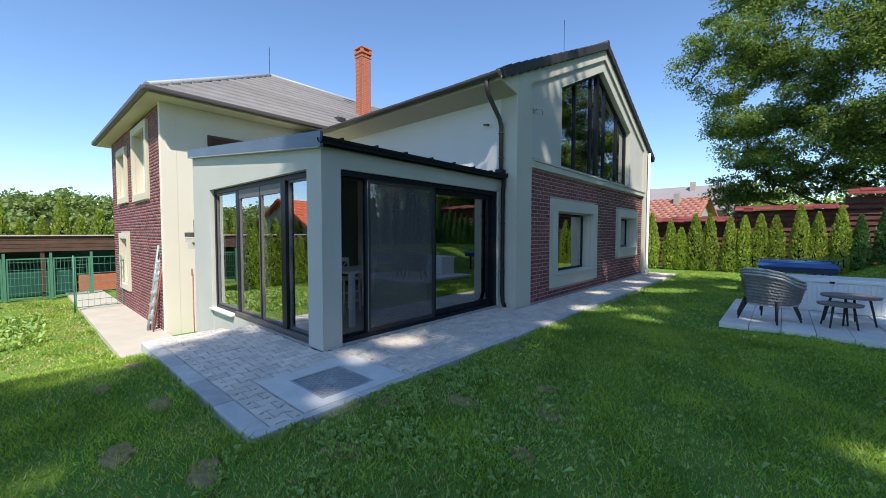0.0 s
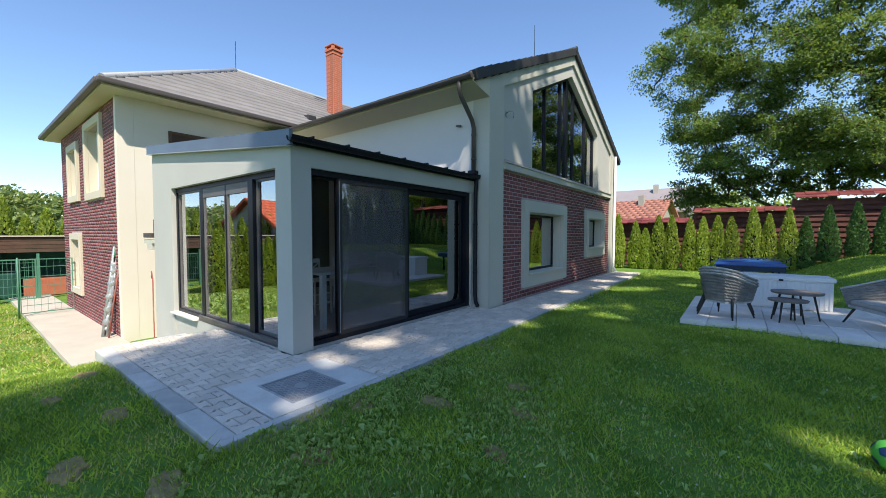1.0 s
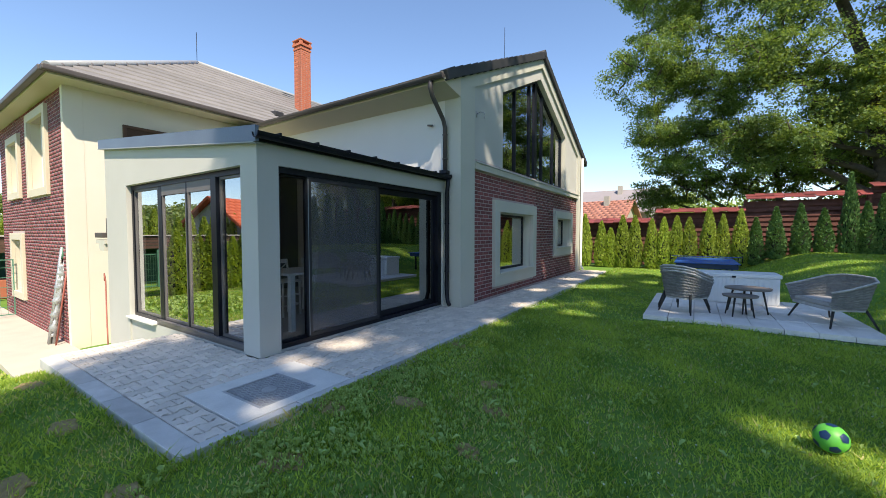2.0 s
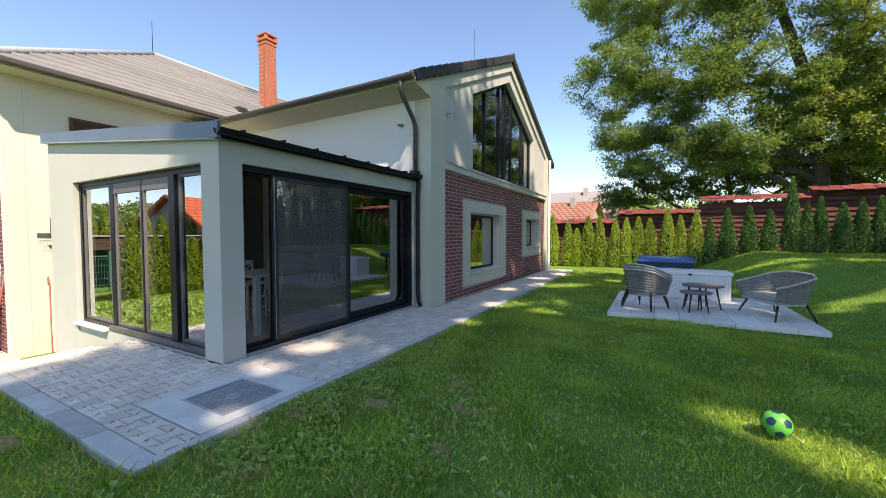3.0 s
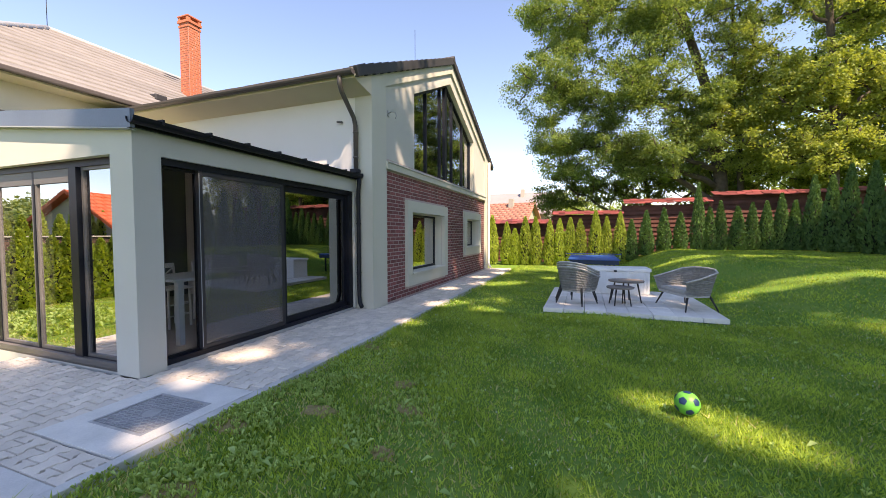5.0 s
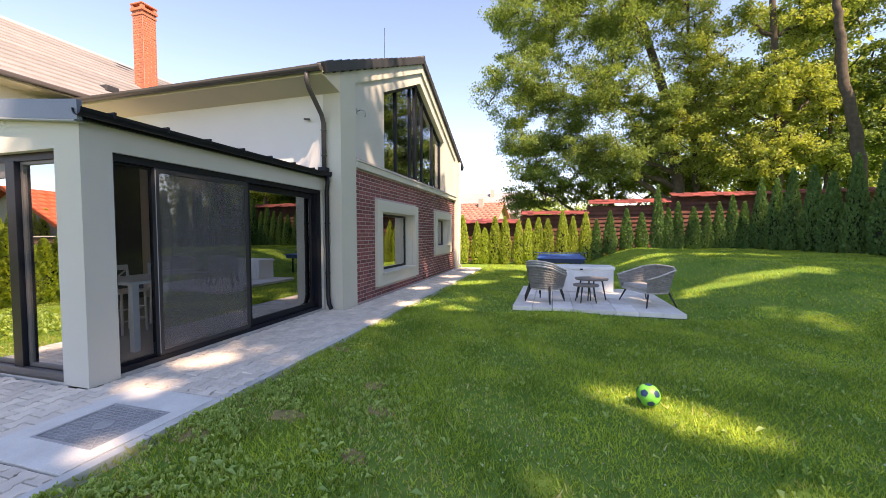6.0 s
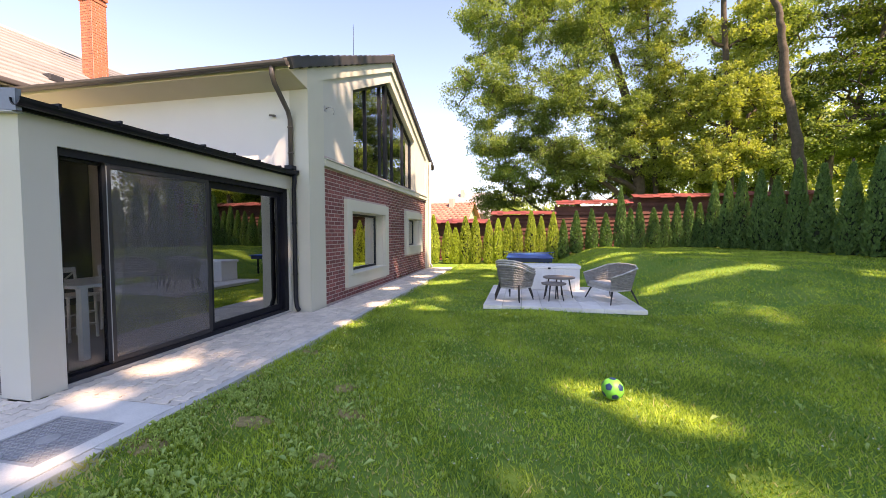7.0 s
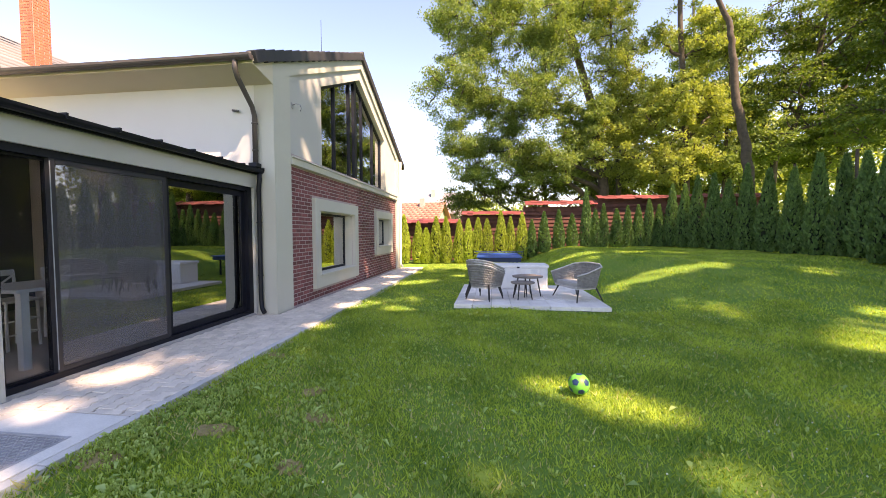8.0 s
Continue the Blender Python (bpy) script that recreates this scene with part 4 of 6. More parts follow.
bx = thing("storage_box", "white ribbed plastic garden storage box", "storage box", (5.15, 7.9, TZ), 1)
part("body", boxes((-0.76, 0.76, -0.33, 0.33, 0.0, 0.56), bevel=0.012), BOX_WHITE, bx)
for i in range(22):
    part("rib", boxes((-0.74 + i * 0.069, -0.69 + i * 0.069, -0.345, -0.33, 0.03, 0.54), bevel=0.004), BOX_WHITE, bx)
part("lid", boxes((-0.79, 0.79, -0.37, 0.37, 0.56, 0.64), bevel=0.02), BOX_WHITE, bx)
part("latch", boxes((-0.035, 0.035, -0.385, -0.37, 0.55, 0.59), bevel=0.004), ANTHRACITE, bx)

pp = thing("table_tennis_table", "blue table tennis table with a net on the lawn", "table", (4.72, 11.5, -0.03), 0)
for y0 in (-1.37, 0.004):
    part("tabletop", boxes((-0.76, 0.76, y0, y0 + 1.366, 0.735, 0.76), bevel=0.004), BLUE, pp)
part("apron", boxes((-0.72, 0.72, -1.3, -1.27, 0.6, 0.735), (-0.72, 0.72, 1.27, 1.3, 0.6, 0.735), (-0.72, -0.69, -1.27, 1.27, 0.6, 0.735), (0.69, 0.72, -1.27, 1.27, 0.6, 0.735)), BALL_BLUE, pp)
part("net", boxes((-0.88, 0.88, -0.004, 0.004, 0.86, 0.88), (-0.88, 0.88, -0.004, 0.004, 0.765, 0.775)), BLUE, pp)
for x in (-0.91, 0.91):
    part("net_post", bar([(x, 0, 0.7), (x, 0, 0.92)], 0.012, 8), ANTHRACITE, pp)
for x in (-0.6, 0.6):
    for y in (-1.05, 1.05):
        part("leg", boxes((x - 0.025, x + 0.025, y - 0.025, y + 0.025, 0.0, 0.6)), ANTHRACITE, pp)

# football: green skin with dark patches
ball = thing("ball", "bright green football with navy patches", "ball", (5.28, 1.1, 0.094), 20)
bm = bmesh.new()
bmesh.ops.create_icosphere(bm, subdivisions=4, radius=0.098)
for f in bm.faces:
    f.smooth = True
part("skin", bm, BALL_GREEN, ball)
ico = bmesh.new()
bmesh.ops.create_icosphere(ico, subdivisions=1, radius=1.0)
for v in [v.co.normalized() for v in ico.verts]:
    bm = bmesh.new()
    a = v.orthogonal().normalized()
    b = v.cross(a)
    rings = []
    for q in (1.0, 0.6):
        rings.append([bm.verts.new((v + (a * math.cos(t) + b * math.sin(t)) * 0.36 * q * (1.0 if k % 2 == 0 else 0.83)).normalized() * 0.1012) for k, t in ((k, math.pi * k / 5) for k in range(10))])
    c = bm.verts.new(v * 0.1012)
    for k in range(10):
        bm.faces.new((rings[0][k], rings[0][(k + 1) % 10], rings[1][(k + 1) % 10], rings[1][k]))
        bm.faces.new((rings[1][k], rings[1][(k + 1) % 10], c))
    part("patch", bm, BALL_BLUE, ball)
ico.free()


# ---- trees and hedges ----
def leaf_cards(rng, centres, radii, per, size, flat=0.6, up=0.7):
    """Folded leaf diamonds scattered round clump centres; returns vertices and triangles."""
    n = len(centres) * per
    c = np.repeat(centres, per, 0)
    r = np.repeat(radii, per)[:, None]
    g = rng.normal(size=(n, 3))
    g /= np.linalg.norm(g, axis=1, keepdims=True)
    p = c + g * (rng.random((n, 1)) ** 0.6) * r * np.array([1, 1, flat])
    d = rng.normal(size=(n, 3))
    d[:, 2] -= 0.35
    d /= np.linalg.norm(d, axis=1, keepdims=True)
    nrm = rng.normal(size=(n, 3)) * (1 - up) + np.array([0, 0, up])
    s = np.cross(d, nrm)
    s /= np.linalg.norm(s, axis=1, keepdims=True) + 1e-9
    h = np.cross(s, d)
    L = (size * (0.7 + 0.6 * rng.random((n, 1))))
    w = L * 0.34
    a, b = p - d * L / 2, p + d * L / 2
    e, f = p + s * w + h * w * 0.35, p - s * w + h * w * 0.35
    verts = np.stack([a, e, b, f], 1).reshape(-1, 3)
    k = np.arange(n)[:, None] * 4
    return verts, np.concatenate([k + np.array([[0, 1, 2]]), k + np.array([[0, 2, 3]])], 1).reshape(-1, 3)


def crown_tree(name, label, trunk, r0, lobes, leaf_mat, seed, clumps=300, per=200, size=0.14, pad=0.7, flat=0.5, gaps=0.3, rays=(), group="", shell=0.45):
    """A tapered trunk, one limb into each lobe of the crown, forking boughs, and leaves in pads at the boughs' ends."""
    rng = np.random.default_rng(seed)
    base = Vector(trunk[0])
    t = thing(name, label, "tree", tuple(base), 0, group)
    pts = [Vector(p) - base for p in trunk]
    fine = []
    for a, b in zip(pts, pts[1:]):
        for k in range(5):
            fine.append(a.lerp(b, k / 5) + Vector(rng.normal(size=3) * 0.025 * (1 if fine else 0)))
    fine.append(pts[-1])
    m = len(fine)
    rad = [r0 * (1 - 0.72 * (i / (m - 1)) ** 0.9) * (1.4 if i == 0 else 1) for i in range(m)]
    part("trunk", bar(fine, rad, 10), BARK, t)
    weight = np.array([(q[3] * q[4] * q[5]) ** 0.67 for q in lobes])
    share = np.maximum(3, clumps * weight / weight.sum()).astype(int)
    centres = []
    for (cx, cy, cz, rx, ry, rz), count in zip(lobes, share):
        c = Vector((cx, cy, cz)) - base
        flat_d = min(math.hypot(c.x - p.x, c.y - p.y) for p in fine)
        aim = c - Vector((0, 0, 0.55 * flat_d + 0.6))
        k = min(range(1, m), key=lambda i: (fine[i] - aim).length)
        p, bark = fine[k], bmesh.new()
        ctrl = p.lerp(c, 0.5) + Vector((0, 0, 0.12 * (c - p).length)) + Vector(rng.normal(size=3) * 0.25)
        path = []
        for i in range(9):
            f = i / 8
            path.append(p * (1 - f) ** 2 + ctrl * 2 * f * (1 - f) + c * f * f + Vector(rng.normal(size=3) * 0.07 * (1 if i else 0)))
        r1 = min(rad[k] * 0.7, 0.16)
        tube(bark, path, [r1 * (1 - 0.8 * i / 8) + 0.012 for i in range(9)], 7)
        nodes = [np.array(q) for q in path[2:]]
        g = rng.normal(size=(count * 3, 3))
        g /= np.linalg.norm(g, axis=1, keepdims=True)
        q = np.array(c) + g * (rng.random((count * 3, 1)) ** shell) * np.array([rx, ry, rz])
        w = q + np.array(base)
        holes = np.sin(w[:, 0] * 1.5 + 1.1 * np.sin(w[:, 2] * 1.2)) * np.sin(w[:, 2] * 1.7 + 0.9 * np.sin(w[:, 1] * 1.3 + seed)) + 0.4 * np.sin(w[:, 1] * 2.1 + w[:, 0])
        q = q[holes > -1.0 + gaps][:count]
        order = np.argsort(np.linalg.norm(q - np.array(path[4]), axis=1))
        for e in q[order]:
            arr = np.array(nodes)
            d = np.linalg.norm(arr - e, axis=1) + 0.25 * np.maximum(0, arr[:, 2] - e[2])
            n0 = arr[int(np.argmin(d))]
            mid = n0 * 0.5 + e * 0.5 + np.array([0, 0, 0.08]) + rng.normal(size=3) * 0.08
            tube(bark, [tuple(n0), tuple(mid), tuple(e)], [0.05, 0.032, 0.01], 4)
            nodes += [mid, e]
        part("limb", bark, BARK, t)
        centres.append(q)
    centres = np.concatenate(centres)
    v, fcs = leaf_cards(rng, centres, pad * (0.65 + 0.7 * rng.random(len(centres))), per, size, flat)
    # cut out the leaves on sun rays to chosen lit spots
    if len(rays):
        mid = v.reshape(-1, 4, 3).mean(1) + np.array(base)
        keep = np.ones(len(mid), bool)
        for x, y, z, r in rays:
            h = (mid[:, 2:] - z) / SUN_DIR.z
            off = mid - (np.array([x, y, z]) + h * np.array(SUN_DIR))
            keep &= np.linalg.norm(off[:, :2], axis=1) > r + 0.08
        v = v.reshape(-1, 4, 3)[keep].reshape(-1, 3)
        fcs = fcs[:2 * int(keep.sum())]
    tagged(array_part("crown", v, fcs, leaf_mat, t), kind="stuff")
    return t


# broad tree behind the fence
crown_tree("broadleaf_tree", "large spreading deciduous tree with dense green crown", [(11.6, 22.5, 0.6), (11.4, 22.5, 4.8), (10.6, 22.5, 9.7), (9.3, 22.6, 14.3), (8.2, 22.8, 19.0)], 0.4,
           [(2.7, 22.0, 10.4, 3.1, 2.8, 2.3), (3.2, 22.4, 14.8, 3.1, 3.0, 2.6), (4.5, 21.8, 6.6, 3.1, 2.6, 2.0), (2.6, 22.0, 7.4, 1.5, 1.5, 1.2), (8.3, 21.4, 5.9, 2.7, 2.4, 1.7), (7.1, 20.8, 9.6, 2.9, 2.5, 2.3), (7.6, 21.2, 13.5, 3.0, 2.6, 2.4),
            (10.2, 21.6, 8.4, 1.6, 1.8, 1.7), (5.6, 22.8, 18.6, 3.6, 3.2, 2.6), (10.4, 23.0, 16.8, 2.8, 2.8, 2.8)], LEAF_BROAD, 11, clumps=1350, per=172, size=0.116, pad=0.64, flat=0.62, gaps=0.68, shell=0.5)
# added tree: brighter leaves paint the sunlit right side of the broad crown
crown_tree("broadleaf_tree", "slim added tree, the large crown's sunlit side put into yellow-green leaves", [(12.5, 23.0, 0.6), (12.4, 22.8, 5.0), (11.9, 22.4, 10.0), (11.6, 22.2, 15.0)], 0.2,
           [(11.7, 21.4, 7.4, 1.8, 1.8, 2.0), (11.5, 21.5, 11.8, 2.0, 2.0, 2.2), (12.6, 21.4, 9.6, 1.5, 1.6, 1.6), (12.4, 21.4, 5.2, 1.5, 1.5, 1.2), (11.2, 21.8, 15.0, 2.0, 2.0, 1.6)], LEAF_LIGHT, 35, clumps=330, per=130, size=0.12, pad=0.56, flat=0.62, gaps=0.45)
crown_tree("broadleaf_tree", "tall deciduous tree with bright leaves and ivy-clad stem", [(15.6, 21.0, 0.8), (15.5, 21.0, 6.8), (15.0, 21.0, 14.7), (14.9, 21.0, 20.0)], 0.24,
           [(16.4, 21.0, 12.2, 1.6, 1.6, 1.9), (15.0, 20.4, 8.8, 1.8, 1.6, 1.5), (14.8, 20.4, 5.4, 2.2, 1.8, 1.5), (17.0, 21.4, 8.2, 1.8, 1.8, 1.8), (15.9, 21.4, 16.4, 2.0, 1.8, 1.8), (13.4, 20.8, 8.0, 1.3, 1.3, 1.4), (14.0, 21.2, 12.6, 0.9, 0.9, 0.8)], LEAF_LIGHT, 12, clumps=420, per=120, size=0.13, pad=0.5, flat=0.6, gaps=0.45)
crown_tree("broadleaf_tree", "tall leaning tree with bare pale trunk", [(16.95, 17.5, 0.8), (16.73, 17.5, 4.2), (16.5, 17.5, 5.9), (16.03, 17.5, 8.1), (15.88, 17.5, 10.0), (15.63, 17.5, 11.6), (15.0, 17.5, 12.9), (14.4, 17.6, 16.5)], 0.26,
           [(16.4, 17.8, 14.8, 1.2, 1.2, 0.8), (14.4, 17.5, 18.0, 1.6, 1.5, 1.2), (16.2, 17.8, 18.6, 1.6, 1.5, 1.2)], LEAF_DARK, 13, clumps=60, per=80, size=0.15, pad=0.6)
crown_tree("broadleaf_tree", "leafy forest tree with level branches", [(20.6, 21.7, 0.8), (20.6, 21.7, 5.5), (21.45, 21.7, 7.2), (22.7, 21.7, 11.5), (23.2, 21.7, 14.5), (23.3, 21.7, 18.0)], 0.21,
           [(20.7, 21.2, 9.6, 2.1, 2.1, 1.5), (23.5, 21.1, 7.5, 2.7, 2.3, 1.5), (24.7, 21.1, 11.0, 2.8, 2.5, 1.7), (21.5, 21.5, 13.3, 2.3, 2.2, 1.7), (25.9, 19.8, 13.4, 3.0, 2.8, 1.7)], LEAF_DARK, 14, clumps=330, per=120, size=0.13, pad=0.75, flat=0.22, gaps=0.42)
crown_tree("broadleaf_tree", "leafy forest tree with level branches", [(20.4, 13.8, 0.8), (20.5, 13.8, 7.0), (20.3, 13.9, 14.0)], 0.2,
           [(19.3, 13.9, 6.0, 2.0, 2.0, 1.2), (20.6, 13.8, 8.6, 2.4, 2.2, 1.5), (19.2, 14.1, 10.4, 1.9, 1.9, 1.1), (21.6, 13.2, 11.4, 2.4, 2.4, 1.3)], LEAF_DARK, 15, clumps=270, per=120, size=0.13, pad=0.75, flat=0.22, gaps=0.42)
crown_tree("broadleaf_tree", "bright leafy forest tree behind the hedge", [(18.6, 26.0, 0.8), (18.7, 26.0, 8.0), (18.2, 26.2, 18.0)], 0.24,
           [(17.2, 26.0, 6.0, 2.6, 2.4, 2.0), (19.6, 25.6, 9.5, 2.6, 2.4, 2.2), (16.6, 26.4, 10.8, 2.2, 2.2, 1.9), (20.6, 26.0, 5.5, 2.6, 2.4, 1.8), (19.0, 26.0, 14.0, 3.0, 2.8, 2.2)], LEAF_BROAD, 16, clumps=340, per=110, size=0.17, pad=0.7, flat=0.7, gaps=0.3)
crown_tree("broadleaf_tree", "bright leafy forest tree behind the hedge", [(26.0, 24.0, 0.8), (26.0, 24.2, 9.0), (26.3, 24.0, 19.0)], 0.26,
           [(24.2, 24.0, 6.5, 3.0, 2.8, 2.2), (27.4, 23.6, 8.5, 3.2, 2.8, 2.4), (24.6, 24.4, 12.0, 3.0, 2.8, 2.4), (27.0, 24.0, 15.5, 3.4, 3.0, 2.6)], LEAF_BROAD, 17, clumps=300, per=100, size=0.2, pad=0.85, gaps=0.3)
crown_tree("broadleaf_tree", "slender leafy forest tree between the tall stems", [(17.8, 21.5, 0.8), (17.9, 21.5, 7.0), (18.2, 21.6, 14.0)], 0.14,
           [(17.6, 21.3, 5.6, 1.7, 1.6, 1.3), (18.6, 21.4, 9.0, 1.8, 1.6, 1.5), (17.8, 21.6, 12.4, 1.8, 1.7, 1.5), (20.2, 21.6, 6.6, 1.6, 1.6, 1.4)], LEAF_BROAD, 33, clumps=230, per=110, size=0.14, pad=0.6, flat=0.45, gaps=0.3)
crown_tree("broadleaf_tree", "bright young tree behind the tall stems", [(14.2, 27.0, 0.6), (14.2, 27.0, 5.0), (13.9, 27.2, 11.0)], 0.18,
           [(13.2, 26.8, 5.2, 2.4, 2.0, 1.9), (15.4, 26.8, 7.0, 2.3, 2.0, 1.9), (13.6, 27.0, 9.6, 2.3, 2.0, 1.8), (17.4, 27.2, 4.6, 2.0, 1.8, 1.6)], LEAF_LIGHT, 34, clumps=240, per=100, size=0.17, pad=0.7, flat=0.7, gaps=0.2)
crown_tree("broadleaf_tree", "low bushy tree under the large crown", [(8.4, 25.0, 0.5), (8.3, 25.0, 4.0), (7.6, 25.2, 7.0)], 0.2,
           [(5.8, 25.0, 4.6, 2.6, 2.0, 2.0), (8.6, 24.8, 5.0, 2.4, 2.0, 2.2), (11.8, 25.2, 5.0, 2.6, 2.0, 2.2), (3.4, 25.4, 4.6, 2.0, 1.6, 2.0), (1.9, 26.0, 3.6, 1.4, 1.4, 1.4)], LEAF, 31, clumps=260, per=110, size=0.15, pad=0.7, gaps=0.2)

# unseen tall trees added beside the lawn to shade it; GAPS lists the spots left sunlit
GAPS = [(5.6, 0.92, 0, 0.32), (5.88, 0.8, 0, 0.22), (5.25, 1.3, 0, 0.26), (4.95, 1.36, 0, 0.18), (9.5, 3.2, 0.06, 0.42), (10.1, 3.65, 0.12, 0.5), (10.9, 4.3, 0.2, 0.5), (5.95, -0.1, 0, 0.22),
        (0.33, 1.02, 0, 0.28), (0.5, 0.1, 0, 0.24), (1.3, -0.69, 0, 0.2), (1.5, 5.2, 0, 0.3), (1.9, 5.7, 0, 0.3), (2.6, 5.1, 0, 0.36), (1.6, 3.4, 0, 0.2), (1.5, 8.9, 0, 0.4), (2.0, 9.2, 0, 0.4), (2.4, 9.6, 0, 0.4),
        (7.4, 7.2, 0.1, 0.32), (7.9, 7.8, 0.24, 0.36), (8.5, 7.7, 0.46, 0.42), (9.1, 7.5, 0.62, 0.42), (10.0, 7.6, 0.76, 0.36), (7.2, 11.8, 0.6, 0.45), (8.0, 11.9, 0.8, 0.45), (7.5, 10.4, 0.6, 0.36),
        (9.4, 11.6, 0.85, 0.5), (10.8, 11.8, 0.85, 0.6), (11.8, 6.9, 0.66, 0.4), (6.2, 6.7, 0.06, 0.24), (4.45, 6.4, 0.06, 0.2), (5.2, 6.9, 0.06, 0.2), (4.0, 5.9, 0.06, 0.16), (5.9, 7.6, 0.06, 0.2), (0.9, 7.5, 0, 0.26), (1.0, 10.5, 0, 0.34), (1.4, 12.2, 0, 0.4), (3.4, 11.2, 0, 0.45), (4.4, 10.0, 0, 0.35)]
GAPS += [(0.36, 7.85, 6.0, 0.2), (0.36, 7.1, 6.2, 0.16), (0.36, 5.58, 3.3, 0.17), (0.36, 8.6, 3.2, 0.16), (0.36, 12.8, 4.5, 0.3), (0.36, 12.4, 5.5, 0.28), (0.36, 10.5, 5.45, 0.18), (0.36, 11.2, 5.9, 0.2), (0.36, 13.3, 3.6, 0.3), (0.36, 9.6, 0.4, 0.2), (0.36, 12.9, 0.6, 0.25), (0.0, 0.6, 2.53, 0.14), (0.0, 1.1, 2.5, 0.12)]
RISE = 23.0
STEP = SUN_DIR * (RISE / SUN_DIR.z)
shade_rng = np.random.default_rng(91)
# grid of added crowns, set back along the sun's direction from the ground they shade
for i in range(5):
    for j in range(7):
        gx, gy = -0.1 + 3.6 * i + shade_rng.uniform(-0.5, 0.5), -8.2 + 3.8 * j + shade_rng.uniform(-0.5, 0.5)
        if j == 6 and gx < 6.0:
            continue
        cx, cy = gx + STEP.x, gy + STEP.y
        line = min((-16.0, -9.5, -4.0, 3.6, 8.8, 13.4, 18.0), key=lambda c: abs(c - (cy + 0.9 * cx)))
        ty = cy + 0.6 * (line - (cy + 0.9 * cx))
        tx = (line - ty) / 0.9
        crown_tree("broadleaf_tree", "unseen tall tree added to shade the lawn", [(tx, ty, -0.2), (tx, ty, 12.0), (cx, cy, RISE + 1.0)], 0.24,
                   [(cx, cy, RISE, 2.7, 2.7, 1.3), (cx - 1.2, cy + 0.9, RISE - 0.8, 1.7, 1.7, 0.9), (cx + 1.2, cy - 1.0, RISE + 0.6, 1.7, 1.7, 1.0)], LEAF, 200 + 10 * i + j, clumps=70, per=50, size=0.38, pad=0.95, gaps=-0.6, rays=GAPS, shell=0.55)


def thuja_parts(seed, height, radius, mat, cone=1.7):
    """Upright scale sprays round a tapered near-black column that paints the inner shade; returns the two meshes."""
    rng = np.random.default_rng(seed)
    n = int(2800 * height / 2.5)
    h = rng.random(n) ** 1.15
    ang = rng.random(n) * 2 * math.pi
    prof = np.clip(np.minimum(1.0, 0.72 + h * 1.6), 0, 1) * (1 - h ** cone) ** 0.9
    lump = 1 + 0.09 * np.sin(ang * 3 + h * 9 + seed) + 0.07 * np.sin(ang * 7 - h * 23) + 0.05 * np.sin(ang * 11 + h * 51)
    r = radius * prof * lump * (0.84 + 0.2 * rng.random(n)) + 0.012
    p = np.stack([np.cos(ang) * r, np.sin(ang) * r, 0.06 + h * (height - 0.12)], 1)
    out = np.stack([np.cos(ang), np.sin(ang), np.zeros(n)], 1)
    d = out * 0.55 + np.array([0, 0, 1.0]) + rng.normal(size=(n, 3)) * 0.3
    d /= np.linalg.norm(d, axis=1, keepdims=True)
    s = np.cross(d, out + rng.normal(size=(n, 3)) * 0.6)
    s /= np.linalg.norm(s, axis=1, keepdims=True) + 1e-9
    L = 0.065 + 0.05 * rng.random((n, 1))
    w = L * 0.4
    v = np.stack([p - d * L * 0.3, p + s * w + d * L * 0.2, p + d * L * 0.9, p - s * w + d * L * 0.2], 1).reshape(-1, 3)
    k = np.arange(n)[:, None] * 4
    f = np.concatenate([k + np.array([[0, 1, 2]]), k + np.array([[0, 2, 3]])], 1).reshape(-1, 3)
    crown = mesh_of("crown", v, f, mat)
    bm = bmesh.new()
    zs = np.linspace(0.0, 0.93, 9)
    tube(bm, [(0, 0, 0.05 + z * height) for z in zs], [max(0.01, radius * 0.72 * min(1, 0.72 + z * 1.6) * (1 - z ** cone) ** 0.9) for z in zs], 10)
    # no real stem: a wide dark filler for the shade between sprays
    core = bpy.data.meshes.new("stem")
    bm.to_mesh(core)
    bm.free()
    core.materials.append(SHADE_CORE)
    return crown, core


SORTS = [(thuja_parts(40 + i, 2.5, 0.36, m, 2.2 if i < 3 else 1.55), m) for i, m in enumerate((THUJA, THUJA, THUJA, THUJA_SHADED, THUJA_SHADED, THUJA_SHADED))]


def thuja(at, height, wide, dark, group):
    k = random.randrange(3) + (3 if dark else 0)
    t = thing("thuja", "upright columnar thuja in a row before the fence" if not dark else "columnar thuja in a dense row, shade put into its dark green", "conifer", at, random.uniform(0, 360), group)
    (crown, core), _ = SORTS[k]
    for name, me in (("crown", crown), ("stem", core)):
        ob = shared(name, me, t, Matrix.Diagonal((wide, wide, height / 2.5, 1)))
    return t


# a row along the rear fence and one along the side
row = [(0.03, 2.5), (0.77, 2.15), (1.17, 1.82), (1.68, 2.4), (2.18, 2.38), (2.86, 2.22), (3.32, 2.28), (3.8, 2.32), (4.25, 2.25), (4.93, 2.65), (5.41, 2.35), (5.98, 2.55), (6.45, 2.2), (7.05, 2.6), (7.76, 2.7), (8.4, 2.5), (9.06, 3.75), (9.5, 2.7), (9.88, 2.95), (10.5, 2.7), (11.01, 2.85), (11.5, 2.9), (12.0, 3.2), (12.45, 2.9)]
for x, top in row:
    y = 16.5 + 0.03 * x
    z = float(ground_z(x, y)) - 0.05
    # from x 6.2 on, the darker green paints the row as shaded
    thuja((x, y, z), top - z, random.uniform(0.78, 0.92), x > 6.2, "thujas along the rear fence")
for x in (-0.75, -1.5, -2.3, -3.1):
    thuja((x, 16.5, -0.05), random.uniform(2.1, 2.5), 0.95, False, "thujas along the rear fence")
y, i = 16.7, 0
